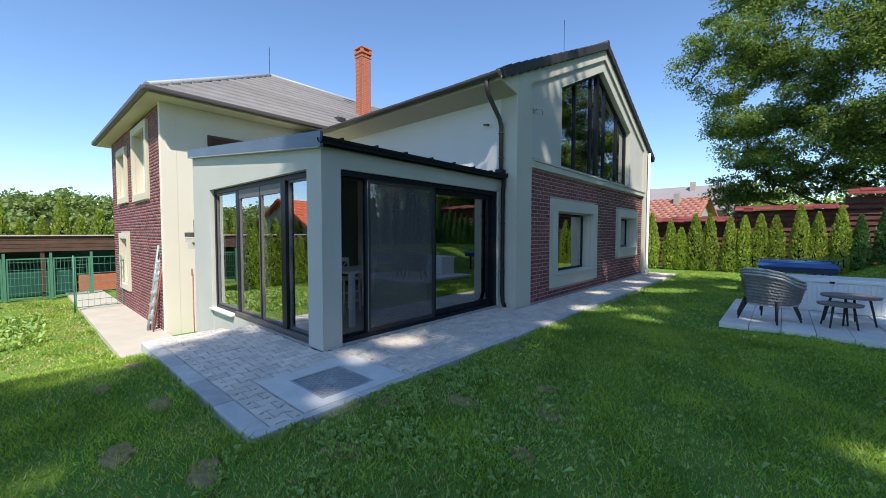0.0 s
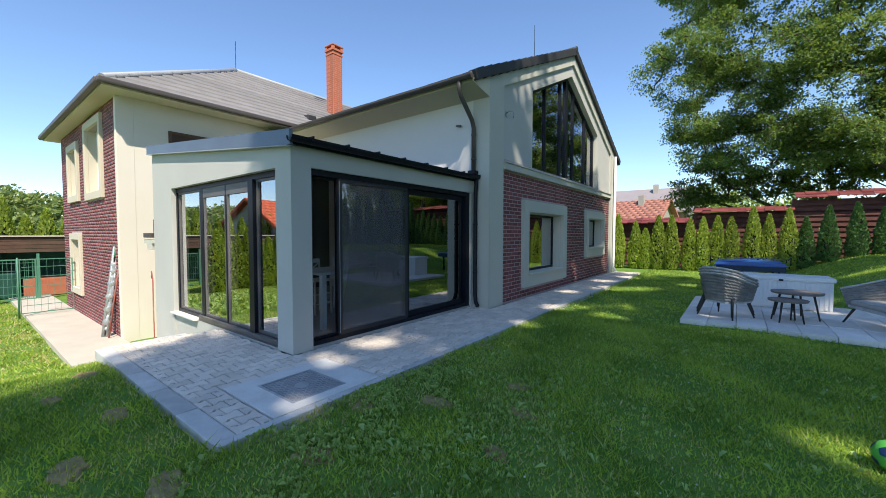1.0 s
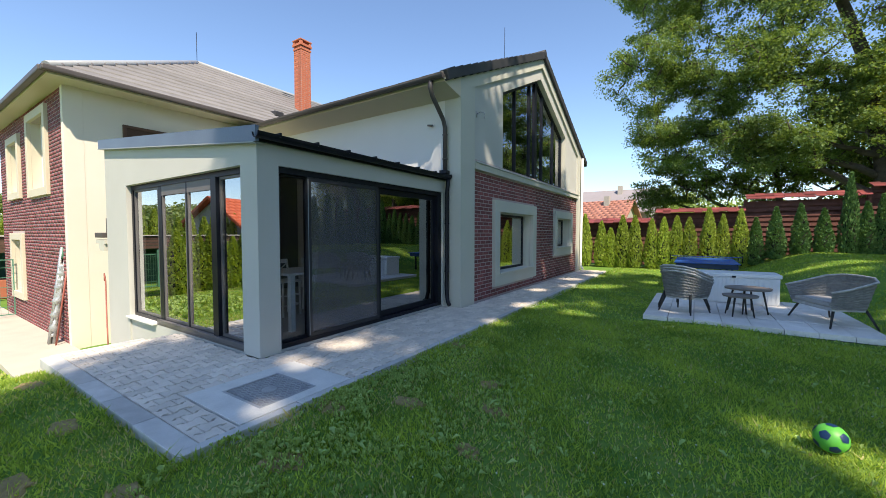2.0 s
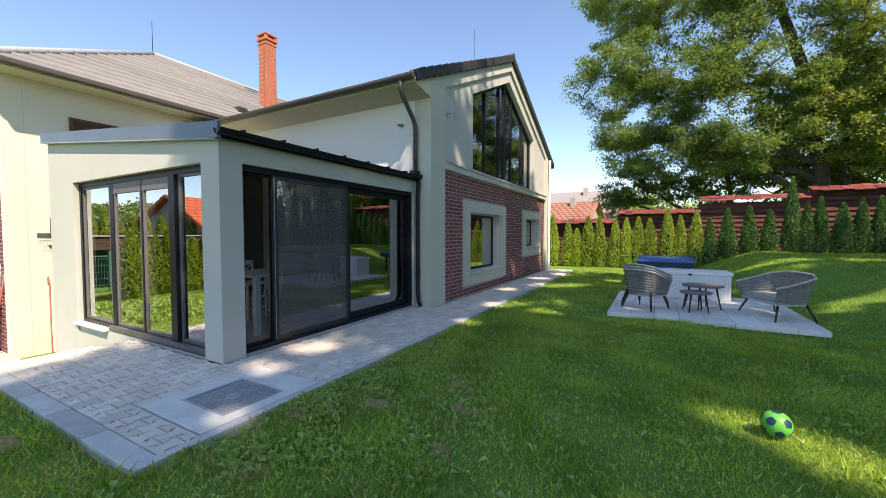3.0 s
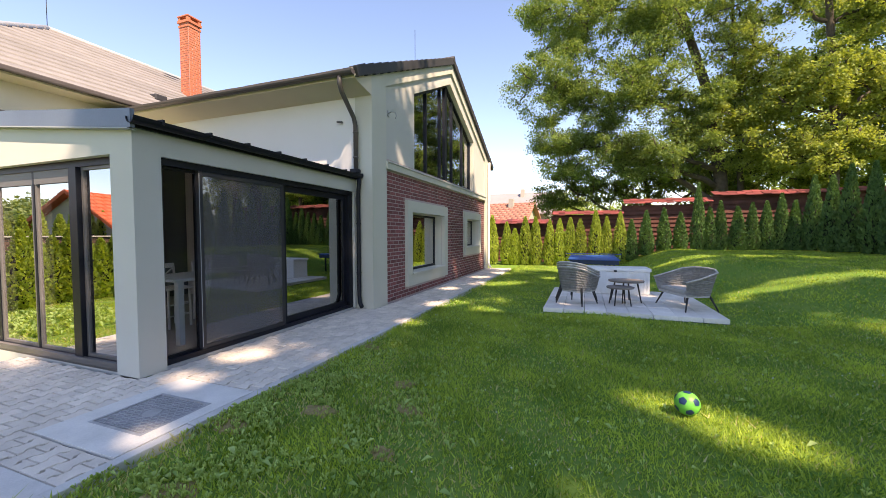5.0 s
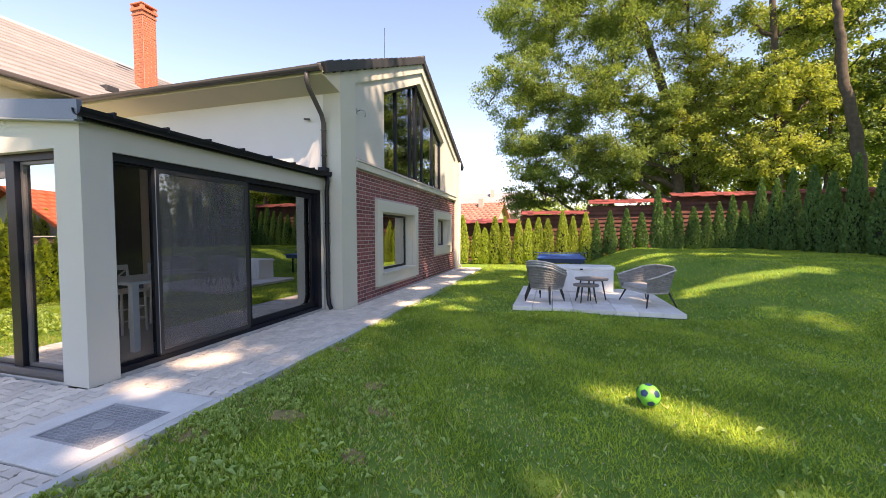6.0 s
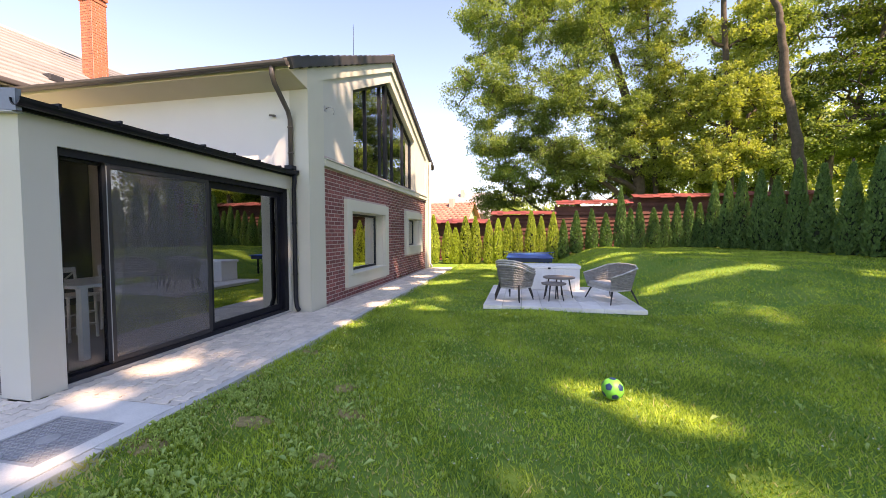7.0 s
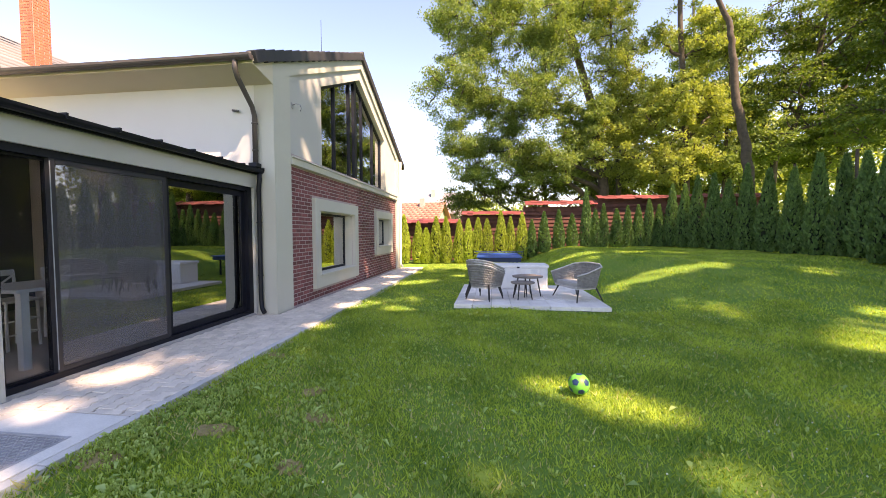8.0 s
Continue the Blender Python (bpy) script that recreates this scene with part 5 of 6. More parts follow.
while y > 1.0:
    x = 13.9 + 0.35 * math.sin(y * 0.8) - 1.1 * max(0, (y - 14.0) / 2.5)
    z = float(ground_z(x, y)) - 0.05
    # the whole side row takes the shaded green
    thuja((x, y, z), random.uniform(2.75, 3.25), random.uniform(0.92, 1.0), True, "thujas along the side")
    y -= random.uniform(0.76, 0.88)


sf = thing("wire_fence", "dark green wire fence behind the side hedge", "fence", kind="structure")
for k in range(7):
    part("post", boxes((14.95, 15.01, 3.0 + k * 2.3, 3.06 + k * 2.3, 0.3, 4.0 - 0.02 * k)), BARK, sf)
for z in (1.6, 2.6, 3.5):
    part("line_wire", bar([(14.98, 3.03, z), (14.98, 16.83, z)], 0.004, 4), GREEN_METAL, sf)


# ---- fence behind the rear hedge ----
def board_fence():
    t = thing("fence", "weathered red-brown horizontal board fence with tiled caps", "fence", kind="structure")
    steps = [(-4.0, 2.9, 2.05), (2.9, 6.2, 2.45), (6.2, 9.8, 2.95), (9.8, 13.6, 3.2), (13.6, 18.0, 3.2)]
    for x0, x1, top in steps:
        y = 17.9
        part("post", boxes((x0 - 0.06, x0 + 0.06, y - 0.06, y + 0.06, -0.2, top)), FENCE_WOOD, t)
        z = 0.05
        while z < top - 0.1:
            a = random.uniform(-0.015, 0.015)
            part("board", boxes((x0 + 0.06, x1 - 0.06, y - 0.06 + a, y - 0.035 + a, z, z + 0.125)), FENCE_WOOD, t)
            part("board", boxes((x0 + 0.06, x1 - 0.06, y + 0.02 + a, y + 0.045 + a, z + 0.09, z + 0.24)), FENCE_WOOD, t)
            z += 0.2
        for row_ in range(2):
            x = x0
            while x < x1:
                bm = bmesh.new()
                prism(bm, [(y - 0.42 + row_ * 0.24, top + 0.02 + row_ * 0.09), (y - 0.12 + row_ * 0.24, top + 0.13 + row_ * 0.09), (y - 0.12 + row_ * 0.24, top + 0.16 + row_ * 0.09), (y - 0.42 + row_ * 0.24, top + 0.05 + row_ * 0.09)], "x", x + 0.004, min(x + 0.3, x1))
                part("cap_tile", bm, RED_TILE, t).matrix_basis = pose(0, 0, random.uniform(-0.03, 0.03))
                x += 0.3


board_fence()


# ---- neighbouring houses ----
def far_house(name, label, at, turn, w, d, h, rh, roof_mat, group=""):
    t = thing(name, label, "house", at, turn, group)
    bm = bmesh.new()
    prism(bm, [(-d / 2, 0), (d / 2, 0), (d / 2, h), (0, h + rh), (-d / 2, h)], "x", -w / 2, w / 2)
    part("wall", bm, FAR_WALL, t)
    for s in (-1, 1):
        e = d / 2 + 0.5
        slope = rh / (d / 2)
        bm = bmesh.new()
        prism(bm, [(s * e, h - 0.5 * slope + 0.03), (0, h + rh + 0.03), (0, h + rh + 0.2), (s * e, h - 0.5 * slope + 0.2)], "x", -w / 2 - 0.5, w / 2 + 0.5)
        part("roof", bm, roof_mat, t)
        if roof_mat is not GREY_ROOF:
            tile_slope("tile", t, (-w / 2 - 0.5, s * e, h - 0.5 * slope + 0.2), (1, 0, 0), (0, -s * e, rh + 0.5 * slope), w + 1.0, math.hypot(e, rh + 0.5 * slope), 0.6, 0.4, roof_mat)
    part("chimney", boxes((w * 0.2, w * 0.2 + 0.5, -0.9, -0.4, h + rh * 0.5, h + rh + 0.6)), FAR_WALL, t)
    for x in (-w * 0.3, 0.0, w * 0.3):
        win_ = part("window", boxes((x - 0.5, x + 0.5, -d / 2 - 0.04, -d / 2 - 0.005, h * 0.35, h * 0.35 + 1.2)), BOX_WHITE, t)
        part("pane", boxes((x - 0.42, x + 0.42, -d / 2 - 0.055, -d / 2 - 0.042, h * 0.35 + 0.08, h * 0.35 + 1.12)), GLASS, win_)
    return t


far_house("neighbour_house", "house with a pale grey pitched roof beyond the fence", (-5.6, 47.0, 0.0), 0, 12.0, 7.0, 4.1, 2.4, GREY_ROOF)
far_house("neighbour_house", "low house with faded orange tiled roof beyond the fence", (-4.7, 40.0, 0.0), -8, 7.4, 6.0, 2.7, 2.0, PINK_TILE)
far_house("neighbour_house", "house with a bright orange-red tiled roof behind the yard", (-25.5, -15.9, -1.7), 72, 11.0, 8.0, 2.6, 3.0, ORANGE_TILE)


# ---- lower yard ----
yard = part("path", boxes((-18.5, -3.0, -1.25, -0.09, -1.25, -1.03)), YARD)
tagged(yard, "sunlit pale concrete path beside the brick wall", "path", kind="structure")


def mesh_panel(t, x, y0, y1, z0, z1, step=0.1, w=0.05):
    """A welded wire panel: thin bars in a frame."""
    part("panel_frame", boxes((x - w / 2, x + w / 2, y0, y0 + w, z0, z1), (x - w / 2, x + w / 2, y1 - w, y1, z0, z1), (x - 0.4 * w, x + 0.4 * w, y0 + w, y1 - w, z1 - w, z1), (x - 0.4 * w, x + 0.4 * w, y0 + w, y1 - w, z0, z0 + w)), GREEN_METAL, t)
    n = int((y1 - y0) / step)
    for i in range(1, n):
        y = y0 + (y1 - y0) * i / n
        part("wire", boxes((x - 0.12 * w, x + 0.12 * w, y - 0.12 * w, y + 0.12 * w, z0 + w, z1 - w)), GREEN_METAL, t)
    for z in np.arange(z0 + 0.25, z1 - 0.1, 0.3):
        part("wire", boxes((x + 0.006, x + 0.018, y0 + 0.05, y1 - 0.05, z - 0.008, z + 0.008)), GREEN_METAL, t)


f = thing("wire_fence", "green welded wire fence panels with posts", "fence", kind="structure")
for y0, y1 in ((-7.0, -5.0), (-5.0, -3.0), (-2.9, -1.75), (-1.65, -0.55)):
    mesh_panel(f, -17.5, y0, y1, -1.05, 0.55)
for y in (-5.0, -2.95, -1.7, -0.5):
    part("post", boxes((-17.53, -17.45, y - 0.04, y + 0.04, -1.1, 0.75)), GREEN_METAL, f)
g = thing("wire_gate", "open green wire gate leaf standing on posts", "gate")
mesh_panel(g, -13.0, -1.35, -0.15, -0.95, 0.75, 0.15, 0.026)
part("post", bar([(-13.0, -1.38, -1.1), (-13.0, -1.38, 0.8)], 0.022, 8), GREEN_METAL, g)

sh = thing("shelter", "low brown boarded shelter behind the wire fence", "shelter")
for i in range(4):
    part("fascia_board", boxes((-18.36, -18.32, -12.0, 1.2, 0.78 + i * 0.155, 0.92 + i * 0.155)), BROWN_WOOD, sh)
part("roof_sheet", boxes((-21.0, -18.25, -12.1, 1.3, 1.41, 1.45)), YARD, sh)
for y in (-11.5, -8.0, -4.6, -1.9, 0.9):
    part("post", boxes((-18.5, -18.37, y - 0.06, y + 0.06, -1.1, 1.4)), BROWN_WOOD, sh)
part("back_wall", boxes((-20.9, -20.8, -12.0, 1.2, -1.1, 1.4)), GREEN_TARP, sh)
tp = part("tarpaulin", boxes((-20.4, -18.8, -4.2, -1.0, -1.1, -0.05), bevel=0.08), GREEN_TARP)
tagged(tp, "stack covered with a dark green tarpaulin", "tarpaulin")
rb = part("brick_planter", boxes((-20.2, -18.9, -0.8, 0.6, -1.1, -0.35), bevel=0.02), ORANGE_BRICK)
tagged(rb, "reddish brick planter under the shelter", "planter")
for i in range(26):
    y = -14.0 + i * 0.68
    thuja((-22.2 + random.uniform(-0.2, 0.2), y, -1.15), random.uniform(3.3, 4.5), 1.35, False, "thujas behind the shelter")

for i in range(20):
    thuja((-14.5 + random.uniform(-0.2, 0.2), -4.6 - i * 0.5, -1.15), random.uniform(2.5, 3.1), 1.3, False, "thujas along the yard")

# pole bundle in wrap, red rods, rain head by the sunroom's corner
pb = thing("pole_bundle", "wrapped bundle of poles leaning on the brick wall", "poles", (-8.05, -0.3, -1.03))
for i in range(6):
    a = i * 1.05
    part("pole", bar([(0.07 * math.cos(a), 0.07 * math.sin(a), 0.0), (0.05 * math.cos(a) + 0.1, 0.05 * math.sin(a) + 0.24, 2.0 + 0.05 * i)], 0.028, 7), FOIL, pb)
part("wrap", bar([(0.005 + z * 0.045 + 0.012 * math.sin(z * 19), z * 0.115 + 0.012 * math.cos(z * 23), z) for z in np.linspace(0.15, 1.85, 30)], [0.085 + 0.018 * math.sin(k * 2.3) + 0.012 * math.sin(k * 5.1) for k in range(30)], 10), FOIL, pb, "crumpled silvery wrap")
part("cap", bar([(0.09, 0.22, 1.98), (0.1, 0.25, 2.25)], 0.075, 10), GREEN_METAL, pb, "green end cap")
for dx in (0.28, -0.32):
    rd = thing("leaning_rod", "thin red rod leaning on the wall", "rod", (-8.05 + dx, -0.3, -1.03))
    part("rod", bar([(0, 0, 0), (0.08, 0.31, 2.4)], 0.018, 7), RED_PIPE, rd)
rh = thing("rain_head", "pale metal rain hopper and brown pipe on the sunroom pier", "downpipe", (-5.36, 0.12, 0.0))
bm = bmesh.new()
prism(bm, [(-0.42, 1.42), (0.09, 1.42), (0.09, 1.34), (0.05, 1.34), (0.05, 1.2), (-0.2, 1.2), (-0.26, 1.34), (-0.42, 1.34)], "y", -0.16, 0.16)
part("hopper", bm, CREAM, rh)
part("cap", boxes((-0.36, 0.06, -0.19, 0.19, 1.46, 1.56), bevel=0.012), GUTTER, rh)
part("stub", boxes((-0.1, 0.04, -0.08, 0.08, 1.56, 1.85), bevel=0.012), GUTTER, rh)
part("pipe", bar([(0.0, 0, 1.2), (0.0, 0, -1.1)], 0.055, 10), GUTTER, rh)
part("red_hose", bar([(0.02, -0.16, 0.6), (0.05, -0.17, 0.75), (0.08, -0.16, 0.6), (0.07, -0.16, -0.3), (0.12, -0.17, -0.36), (0.09, -0.16, -0.9)], 0.012, 7), RED_PIPE, rh, "red hose")


# ---- sunroom furniture ----
def dining_chair(at, turn):
    t = thing("bar_chair", "white painted tall chair with a cross back", "chair", at, turn, "chairs round the table")
    for x in (-0.18, 0.18):
        part("leg", bar([(x, -0.18, 0), (x * 0.95, -0.17, 0.62)], 0.018), PAINT_WHITE, t)
        part("back_post", bar([(x, 0.2, 0), (x, 0.17, 0.62), (x, 0.22, 1.02)], 0.018), PAINT_WHITE, t)
    part("seat", boxes((-0.21, 0.21, -0.21, 0.2, 0.62, 0.655), bevel=0.01), PAINT_WHITE, t)
    part("top_rail", boxes((-0.19, 0.19, 0.205, 0.23, 0.95, 1.03), bevel=0.008), PAINT_WHITE, t)
    for s in (-1, 1):
        part("cross_slat", bar([(-0.17 * s, 0.18, 0.7), (0.17 * s, 0.212, 0.95)], 0.012), PAINT_WHITE, t)
    for z in (0.2, 0.38):
        part("stretcher", bar([(-0.18, -0.18, z), (0.18, -0.18, z)], 0.011), PAINT_WHITE, t)
        part("stretcher", bar([(-0.18, -0.18, z), (-0.18, 0.2, z)], 0.011), PAINT_WHITE, t)
        part("stretcher", bar([(0.18, -0.18, z), (0.18, 0.2, z)], 0.011), PAINT_WHITE, t)


tb = thing("dining_table", "white painted tall dining table", "table", (-1.1, 1.75, 0.03))
part("tabletop", boxes((-0.45, 0.45, -0.9, 0.9, 0.87, 0.91), bevel=0.008), PAINT_WHITE, tb)
for x in (-0.38, 0.38):
    for y in (-0.8, 0.8):
        part("leg", boxes((x - 0.04, x + 0.04, y - 0.04, y + 0.04, 0, 0.87), bevel=0.006), PAINT_WHITE, tb)
dining_chair((-1.9, 0.95, 0.03), 90)
dining_chair((-1.9, 1.65, 0.03), 90)
dining_chair((-1.9, 2.35, 0.03), 90)
dining_chair((-1.1, 3.1, 0.03), 0)


# ---- wooded hill and far trees ----
def far_woods(name, label, spots, mat, seed, per=170, size=0.9):
    rng = np.random.default_rng(seed)
    cs, rs = [], []
    for x, y, z, r in spots:
        for k in range(9):
            g = rng.normal(size=3)
            g /= np.linalg.norm(g)
            cs.append(np.array([x, y, z]) + g * np.array([r, r, r * 0.8]) * 0.7)
            rs.append(r * 0.5)
    v, f = leaf_cards(rng, np.array(cs), np.array(rs), per // 9, size, 0.8, 0.5)
    tagged(array_part(name, v, f, mat), label, "woods", kind="stuff")


rng = np.random.default_rng(5)
spots = []
for i in range(420):
    x = rng.uniform(-150, -62)
    y = rng.uniform(-70, 45)
    hz = -2 + 11.0 * float(smooth((-60 - x) / 75)) * (0.86 + 0.14 * math.sin(y * 0.09 + 1))
    spots.append((x, y, hz + rng.uniform(-1, 1.0), rng.uniform(2.6, 4.2)))
for i in range(130):
    x, y = rng.uniform(-150, -70), rng.uniform(-125, -70)
    spots.append((x, y, 8.0 + rng.uniform(-4, 2.0), rng.uniform(3.4, 5.0)))
far_woods("hill_woods", "wooded hillside in sunlight far behind the yard", spots, HILL_LEAF, 6, 153, 0.95)
bm = bmesh.new()
gx = np.linspace(-170, -58, 24)
gyv = np.linspace(-90, 70, 30)
grid = [[bm.verts.new((x, y, -4.5 + 11.0 * float(smooth((-60 - x) / 75)) * (0.86 + 0.14 * math.sin(y * 0.09 + 1)))) for y in gyv] for x in gx]
for i in range(len(gx) - 1):
    for j in range(len(gyv) - 1):
        bm.faces.new((grid[i][j], grid[i + 1][j], grid[i + 1][j + 1], grid[i][j + 1]))
bmesh.ops.recalc_face_normals(bm, faces=bm.faces)
# the hill's near-black puts the shade under its trees into colour
tagged(part("hill", bm, SHADE_CORE), "dark hillside under the woods", "hill", kind="structure")
spots = [(rng.uniform(-24, 12), rng.uniform(64, 84), rng.uniform(3.5, 7.5), rng.uniform(2.6, 3.6)) for i in range(60)]
spots += [(rng.uniform(14, 48), rng.uniform(30, 50), rng.uniform(1, 13), rng.uniform(2.5, 4.0)) for i in range(110)]
far_woods("edge_woods", "sunlit leafy woodland beyond the garden fence", spots, LEAF_LIGHT, 7, 198, 0.5)
spots = [(rng.uniform(32, 48), rng.uniform(-15, 28), rng.uniform(1, 15), rng.uniform(2.5, 4.0)) for i in range(110)]
far_woods("edge_woods", "leafy woodland beyond the garden fence", spots, LEAF, 8, 153, 0.5)


# ---- bricks of the walls ----
def brick_field(parent, axis, face, u0, u1, z0, z1, holes, single, long=0.245, high=0.069, joint=0.017, deep=0.003, gap=0.023):
    """A running bond of brick slips; the first `single` of them stand alone, the rest are one mesh."""
    spots, r = [], 0
    z = z0 + joint
    while z + high <= z1:
        u = u0 - (0.5 * (long + gap) if r % 2 else 0)
        while u < u1:
            spans = [(max(u, u0), min(u + long, u1))]
            for a, b, c, d in holes:
                if z + high > c and z < d:
                    spans = [q for s, e in spans for q in ((s, min(e, a)), (max(s, b), e)) if q[1] - q[0] > 0.03]
            spots += [(s, e, z) for s, e in spans if e - s > 0.03]
            u += long + gap
        z += high + joint
        r += 1
    unit = boxes((-0.5, 0.5, -0.5, 0.5, -0.5, 0.5))
    me = bpy.data.meshes.new("brick")
    unit.to_mesh(me)
    unit.free()
    me.materials.append(BRICK)
    corners = np.array([(x, y, w) for x in (-0.5, 0.5) for y in (-0.5, 0.5) for w in (-0.5, 0.5)])
    quads = np.array([(0, 1, 3, 2), (4, 6, 7, 5), (0, 4, 5, 1), (2, 3, 7, 6), (0, 2, 6, 4), (1, 5, 7, 3)])
    if axis == "x":
        spots.sort(key=lambda s: s[0] + 0.2 * s[2])
    vs, fs = [], []
    for i, (s, e, z) in enumerate(spots):
        out = random.uniform(0, 0.003)
        c = (face + (deep + out) / 2, (s + e) / 2, z + high / 2) if axis == "x" else ((s + e) / 2, face - (deep + out) / 2, z + high / 2)
        sc = (deep + out, e - s, high) if axis == "x" else (e - s, deep + out, high)
        if i < single:
            shared("brick", me, parent, Matrix.LocRotScale(c, None, sc))
        else:
            k = len(vs) * 8
            vs.append(corners * np.array(sc) + np.array(c))
            fs.append(quads + k)
    if vs:
        tagged(array_part("far_bricks", np.concatenate(vs), np.concatenate(fs), BRICK, parent), kind="stuff")


def band(w, b):
    return (w[0] - b, w[1] + b, w[2] - b, w[3] + b)


brick_field(bpy.data.objects["wall_gable"], "x", PX, 4.76, 13.55, 0.0, 2.96, [band(WIN1, 0.28), band(WIN2, 0.26)], 300)
brick_field(bpy.data.objects["wall_main"], "y", MY0 + 0.03, MX0, -7.55, MZ0, MZ1 - 0.06, [band(w, 0.2) for w in MW], 0)


# ---- grass and weeds ----
def grass():
    rng = np.random.default_rng(77)
    plots = ((460000, -4.0, 10.0, -5.0, 5.0), (330000, -4.0, 15.0, -8.0, 17.5), (90000, -18.0, -4.0, -10.0, -1.27))
    x = np.concatenate([rng.uniform(a, b, k) for k, a, b, c, d in plots])
    y = np.concatenate([rng.uniform(c, d, k) for k, a, b, c, d in plots])
    n = len(x)
    rad = np.concatenate([np.full(k, w) for k, w in ((460000, 3.0), (330000, 7.0), (90000, 14.0))])
    keep = ~((x > -2.36) & (x < 1.515) & (y > -1.52) & (y < 14.4)) & ~((x > 3.66) & (x < 6.88) & (y > 5.2) & (y < 8.4)) & ~((x < 1.47) & (y > -0.1)) & (y < 17.6) & (x < 15)
    patch = np.sin(x * 2.3 + 1.3 * np.sin(y * 1.9)) * np.sin(y * 2.1 + 1.1 * np.sin(x * 1.7)) + 0.5 * np.sin(x * 5.3 + y * 4.1)
    bare = sum(np.exp(-((x - a) ** 2 + (y - b) ** 2) / s) for a, b, s in ((1.75, -0.35, 0.05), (2.25, 0.1, 0.06), (2.7, 0.9, 0.05), (1.8, 1.3, 0.04), (0.2, -1.8, 0.08), (-1.6, -1.8, 0.1), (-0.6, -2.2, 0.06), (3.1, -0.3, 0.04), (1.65, -1.9, 0.10), (0.8, -2.35, 0.12), (-0.2, -1.72, 0.06), (2.1, -1.1, 0.07), (1.3, -2.9, 0.1), (3.4, -0.9, 0.05), (-2.2, -2.1, 0.12)))
    keep &= rng.random(n) < 0.88 + 0.25 * patch - 0.4 * bare
    x, y, rad, patch = x[keep], y[keep], rad[keep], patch[keep]
    n = len(x)
    z = ground_z(x, y) - 0.035
    edge = np.clip(1 - np.minimum(np.abs(x - 1.5), np.where(x < 1.5, np.abs(y + 1.5), 9)) / 0.25, 0, 1)
    h = (0.013 + 0.034 * rng.random(n) ** 2.2 + 0.009 * patch) * (1 + 0.5 * edge) * (1 + 0.03 * rad)
    h = np.maximum(h, 0.02)
    w = (0.0035 + 0.0025 * rng.random(n)) * (1 + 0.22 * np.maximum(rad - 2, 0))
    a = rng.random(n) * 2 * math.pi
    lean = rng.normal(size=(n, 2)) * 0.7 * h[:, None]
    side = np.stack([np.cos(a), np.sin(a)], 1) * w[:, None]
    b = np.stack([x, y], 1)
    v = np.zeros((n, 3, 3))
    v[:, 0, :2], v[:, 1, :2], v[:, 2, :2] = b - side, b + side, b + lean
    v[:, 0, 2], v[:, 1, 2], v[:, 2, 2] = z, z, z + h + 0.01
    dry = rng.random(n) < 0.04 + 0.4 * (x < -5.0) * np.clip(0.6 - patch, 0, 1) + 0.06 * np.clip(-patch, 0, 1) + 0.42 * np.clip(0.5 - patch, 0, 1) * np.exp(-((x - 2.3) ** 2 + (y + 0.2) ** 2) / 2.4) + 0.22 * np.clip(0.2 - patch, 0, 1) * np.exp(-((x - 0.6) ** 2 + (y + 2.2) ** 2) / 3.0)
    for name, keep_, mat_, label in (("grass", ~dry, BLADE, "short green lawn grass with uneven tufts"), ("dry_grass", dry, DRY_BLADE, "dry straw-coloured blades in the lawn")):
        q = v[keep_].reshape(-1, 3)
        tagged(array_part(name, q, np.arange(len(q)).reshape(-1, 3), mat_), label, "grass", kind="stuff")


grass()


def weeds():
    rng = np.random.default_rng(9)
    vs, fs, k = [], [], 0
    for i in range(4700):
        if i < 3600:
            x, y = 1.53 + abs(rng.normal()) * 1.0, rng.normal() * 1.1 - 0.5
            if math.sin(x * 5.1 + 1.7 * math.sin(y * 3.3)) * math.sin(y * 4.3 + x) < rng.uniform(-0.35, 0.35):
                continue
        else:
            x, y = rng.uniform(1.6, 9.0), rng.uniform(-1.5, 6.0)
        if 3.6 < x < 6.9 and 5.1 < y < 8.5:
            continue
        z = float(ground_z(x, y)) - 0.013
        for j in range(rng.integers(3, 7)):
            a = rng.uniform(0, 6.28)
            L = rng.uniform(0.011, 0.032) if rng.random() < 0.97 else rng.uniform(0.045, 0.1)
            tip = np.array([x + math.cos(a) * L, y + math.sin(a) * L, z + rng.uniform(0.015, 0.045)])
            s = np.array([-math.sin(a), math.cos(a), 0]) * L * rng.uniform(0.16, 0.32)
            b = np.array([x, y, z])
            mid = b * 0.4 + tip * 0.6 + np.array([0, 0, 0.02])
            vs += [b, mid + s, tip, mid - s]
            fs += [(k, k + 1, k + 2), (k, k + 2, k + 3)]
            k += 4
    for i in range(420):
        x, y = rng.uniform(-13, -8.5), rng.uniform(-5.5, -2.2)
        z = float(ground_z(x, y)) - 0.02
        for j in range(5):
            a = rng.uniform(0, 6.28)
            L = rng.uniform(0.06, 0.15)
            tip = np.array([x + math.cos(a) * L, y + math.sin(a) * L, z + rng.uniform(0.06, 0.18)])
            s = np.array([-math.sin(a), math.cos(a), 0]) * L * 0.3
            b = np.array([x, y, z])
            mid = b * 0.4 + tip * 0.6 + np.array([0, 0, 0.05])
            vs += [b, mid + s, tip, mid - s]
            fs += [(k, k + 1, k + 2), (k, k + 2, k + 3)]
            k += 4
    tagged(array_part("weeds", vs, fs, WEED), "low broad-leaved weeds in the lawn", "weeds", kind="stuff")


weeds()


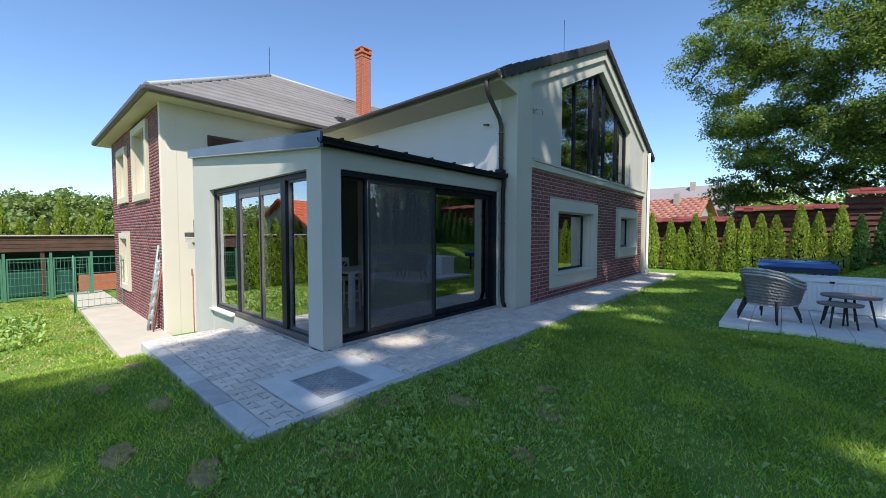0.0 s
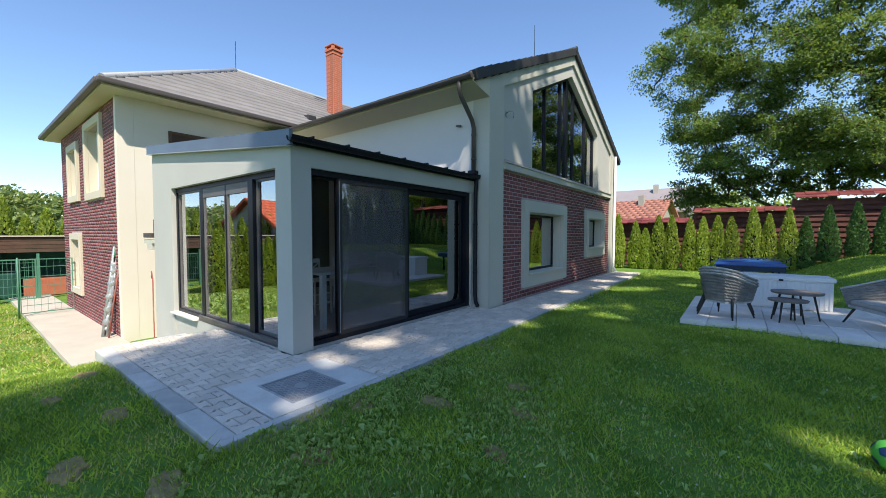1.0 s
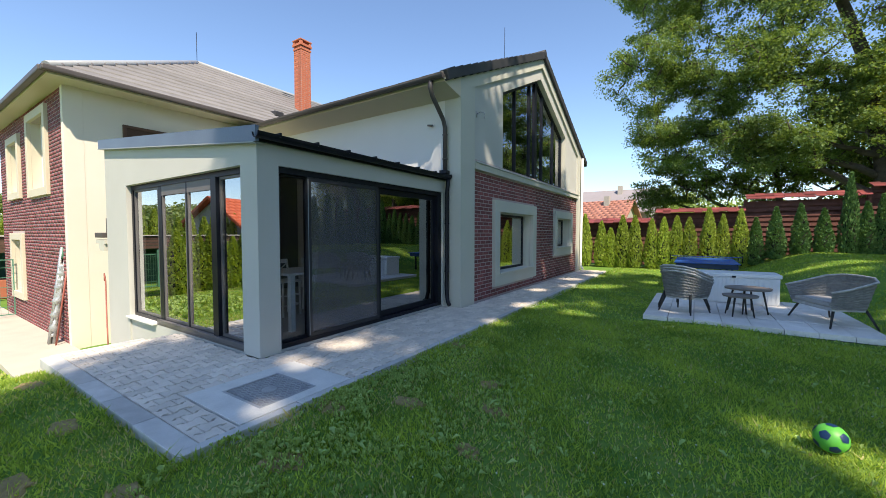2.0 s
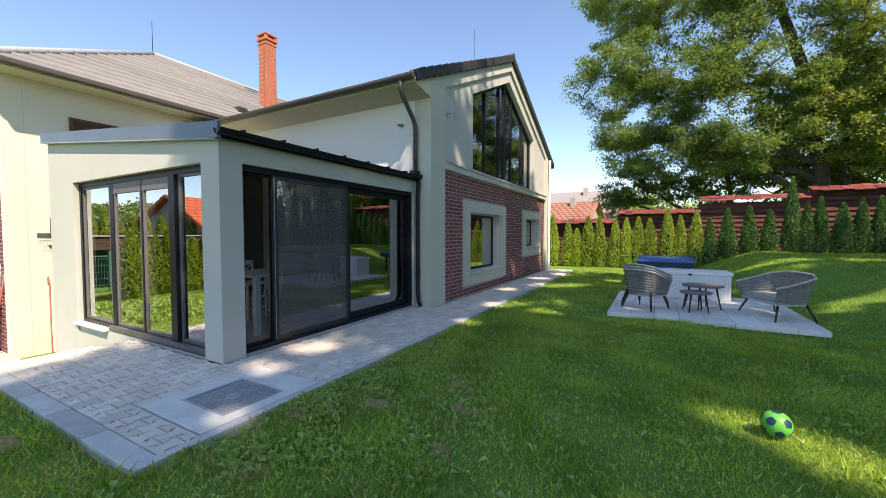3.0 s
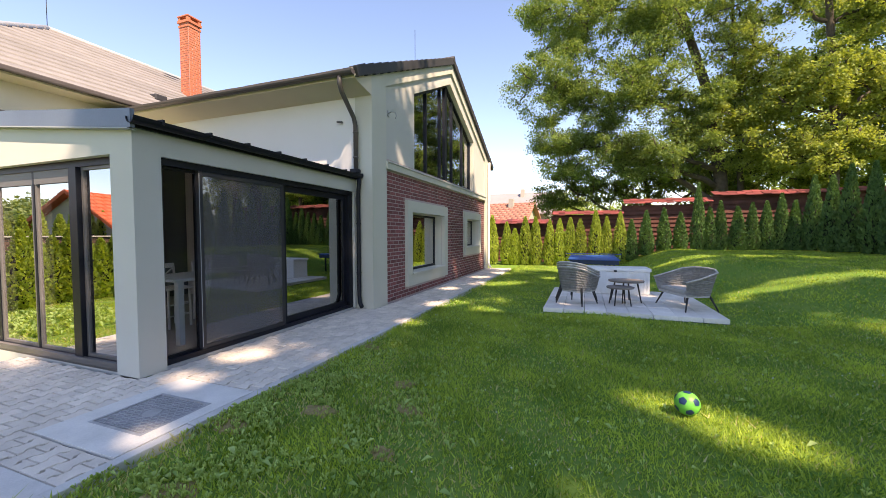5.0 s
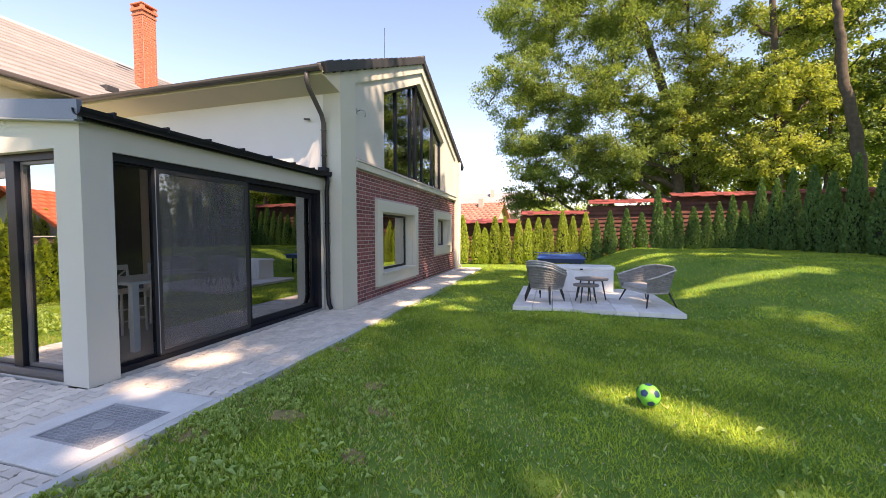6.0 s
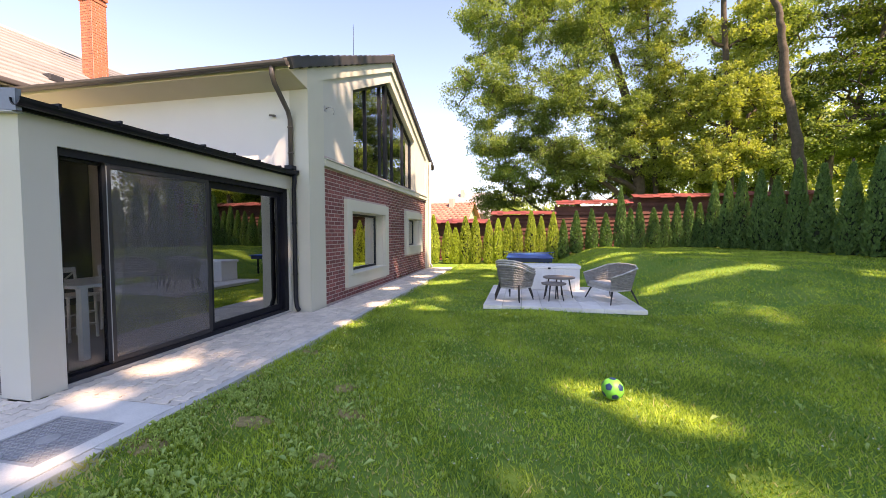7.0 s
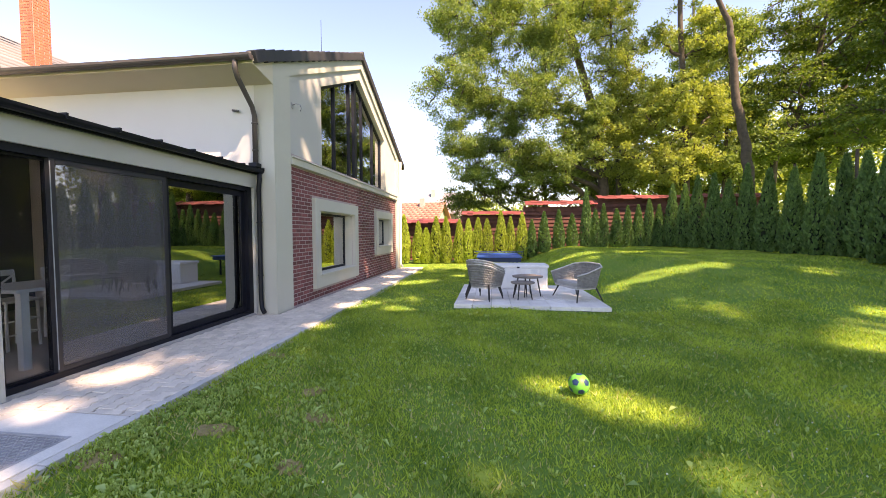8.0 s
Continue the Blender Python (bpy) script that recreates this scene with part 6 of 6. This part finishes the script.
def clover():
    """Small white flower heads on short stalks, scattered over the lawn."""
    rng = np.random.default_rng(23)
    vs, fs = [], []
    ball = [(1, 0, 0), (-1, 0, 0), (0, 1, 0), (0, -1, 0), (0, 0, 1), (0, 0, -1)]
    tri = [(0, 2, 4), (2, 1, 4), (1, 3, 4), (3, 0, 4), (2, 0, 5), (1, 2, 5), (3, 1, 5), (0, 3, 5)]
    for i in range(650):
        x, y = (rng.uniform(1.7, 9.5), rng.uniform(-1.8, 9.0))
        if 3.5 < x < 7.0 and 5.0 < y < 8.6 or math.sin(x * 1.3 + y) * math.sin(y * 1.1 - 0.5 * x) < -0.25:
            continue
        r, k = rng.uniform(0.005, 0.010), len(vs)
        z = float(ground_z(x, y)) + rng.uniform(0.0, 0.025)
        vs += [(x + a * r, y + b * r, z + c * r) for a, b, c in ball]
        fs += [[k + q for q in t] for t in tri]
    tagged(array_part("clover_flowers", vs, fs, CLOVER), "small white clover heads in the lawn", "flowers", kind="stuff")


clover()


def earth_patches():
    """Worn bare spots in the lawn: low crumbly sheets of earth with ragged outlines."""
    rng = np.random.default_rng(41)
    vs, fs = [], []
    for x, y, r in ((1.72, -0.35, 0.13), (2.25, 0.1, 0.12), (2.7, 0.9, 0.10), (0.2, -1.8, 0.11), (-1.3, -1.75, 0.11), (-0.6, -2.1, 0.08), (1.65, -1.85, 0.12), (0.95, -2.2, 0.12), (2.1, -1.1, 0.12), (3.1, -0.3, 0.08), (1.7, 1.9, 0.1), (3.0, 0.35, 0.09)):
        k = len(vs)
        vs.append((x, y, float(ground_z(x, y)) - 0.012))
        rings = 7
        for q in range(1, rings + 1):
            for j in range(22):
                a = 2 * math.pi * j / 22
                f = q / rings * r * (1 + 0.2 * math.sin(2 * a + x * 9) + 0.13 * math.sin(5 * a + y * 5) + 0.1 * math.sin(9 * a + x * 4)) + rng.normal() * 0.006
                px, py = x + math.cos(a) * f * 1.3, y + math.sin(a) * f
                vs.append((px, py, float(ground_z(px, py)) - (0.014 if q < rings else 0.034) + rng.uniform(-0.006, 0.008)))
        for j in range(22):
            fs.append((k, k + 1 + j, k + 1 + (j + 1) % 22, k))
        for q in range(rings - 1):
            b = k + 1 + q * 22
            for j in range(22):
                fs.append((b + j, b + 22 + j, b + 22 + (j + 1) % 22, b + (j + 1) % 22))
    tri = []
    for f in fs:
        tri.append(f[:3])
        if f[3] != f[0]:
            tri.append((f[0], f[2], f[3]))
    tagged(array_part("bare_earth", vs, tri, EARTH), "crumbly brown bare earth showing in the lawn", "earth", kind="stuff")


earth_patches()
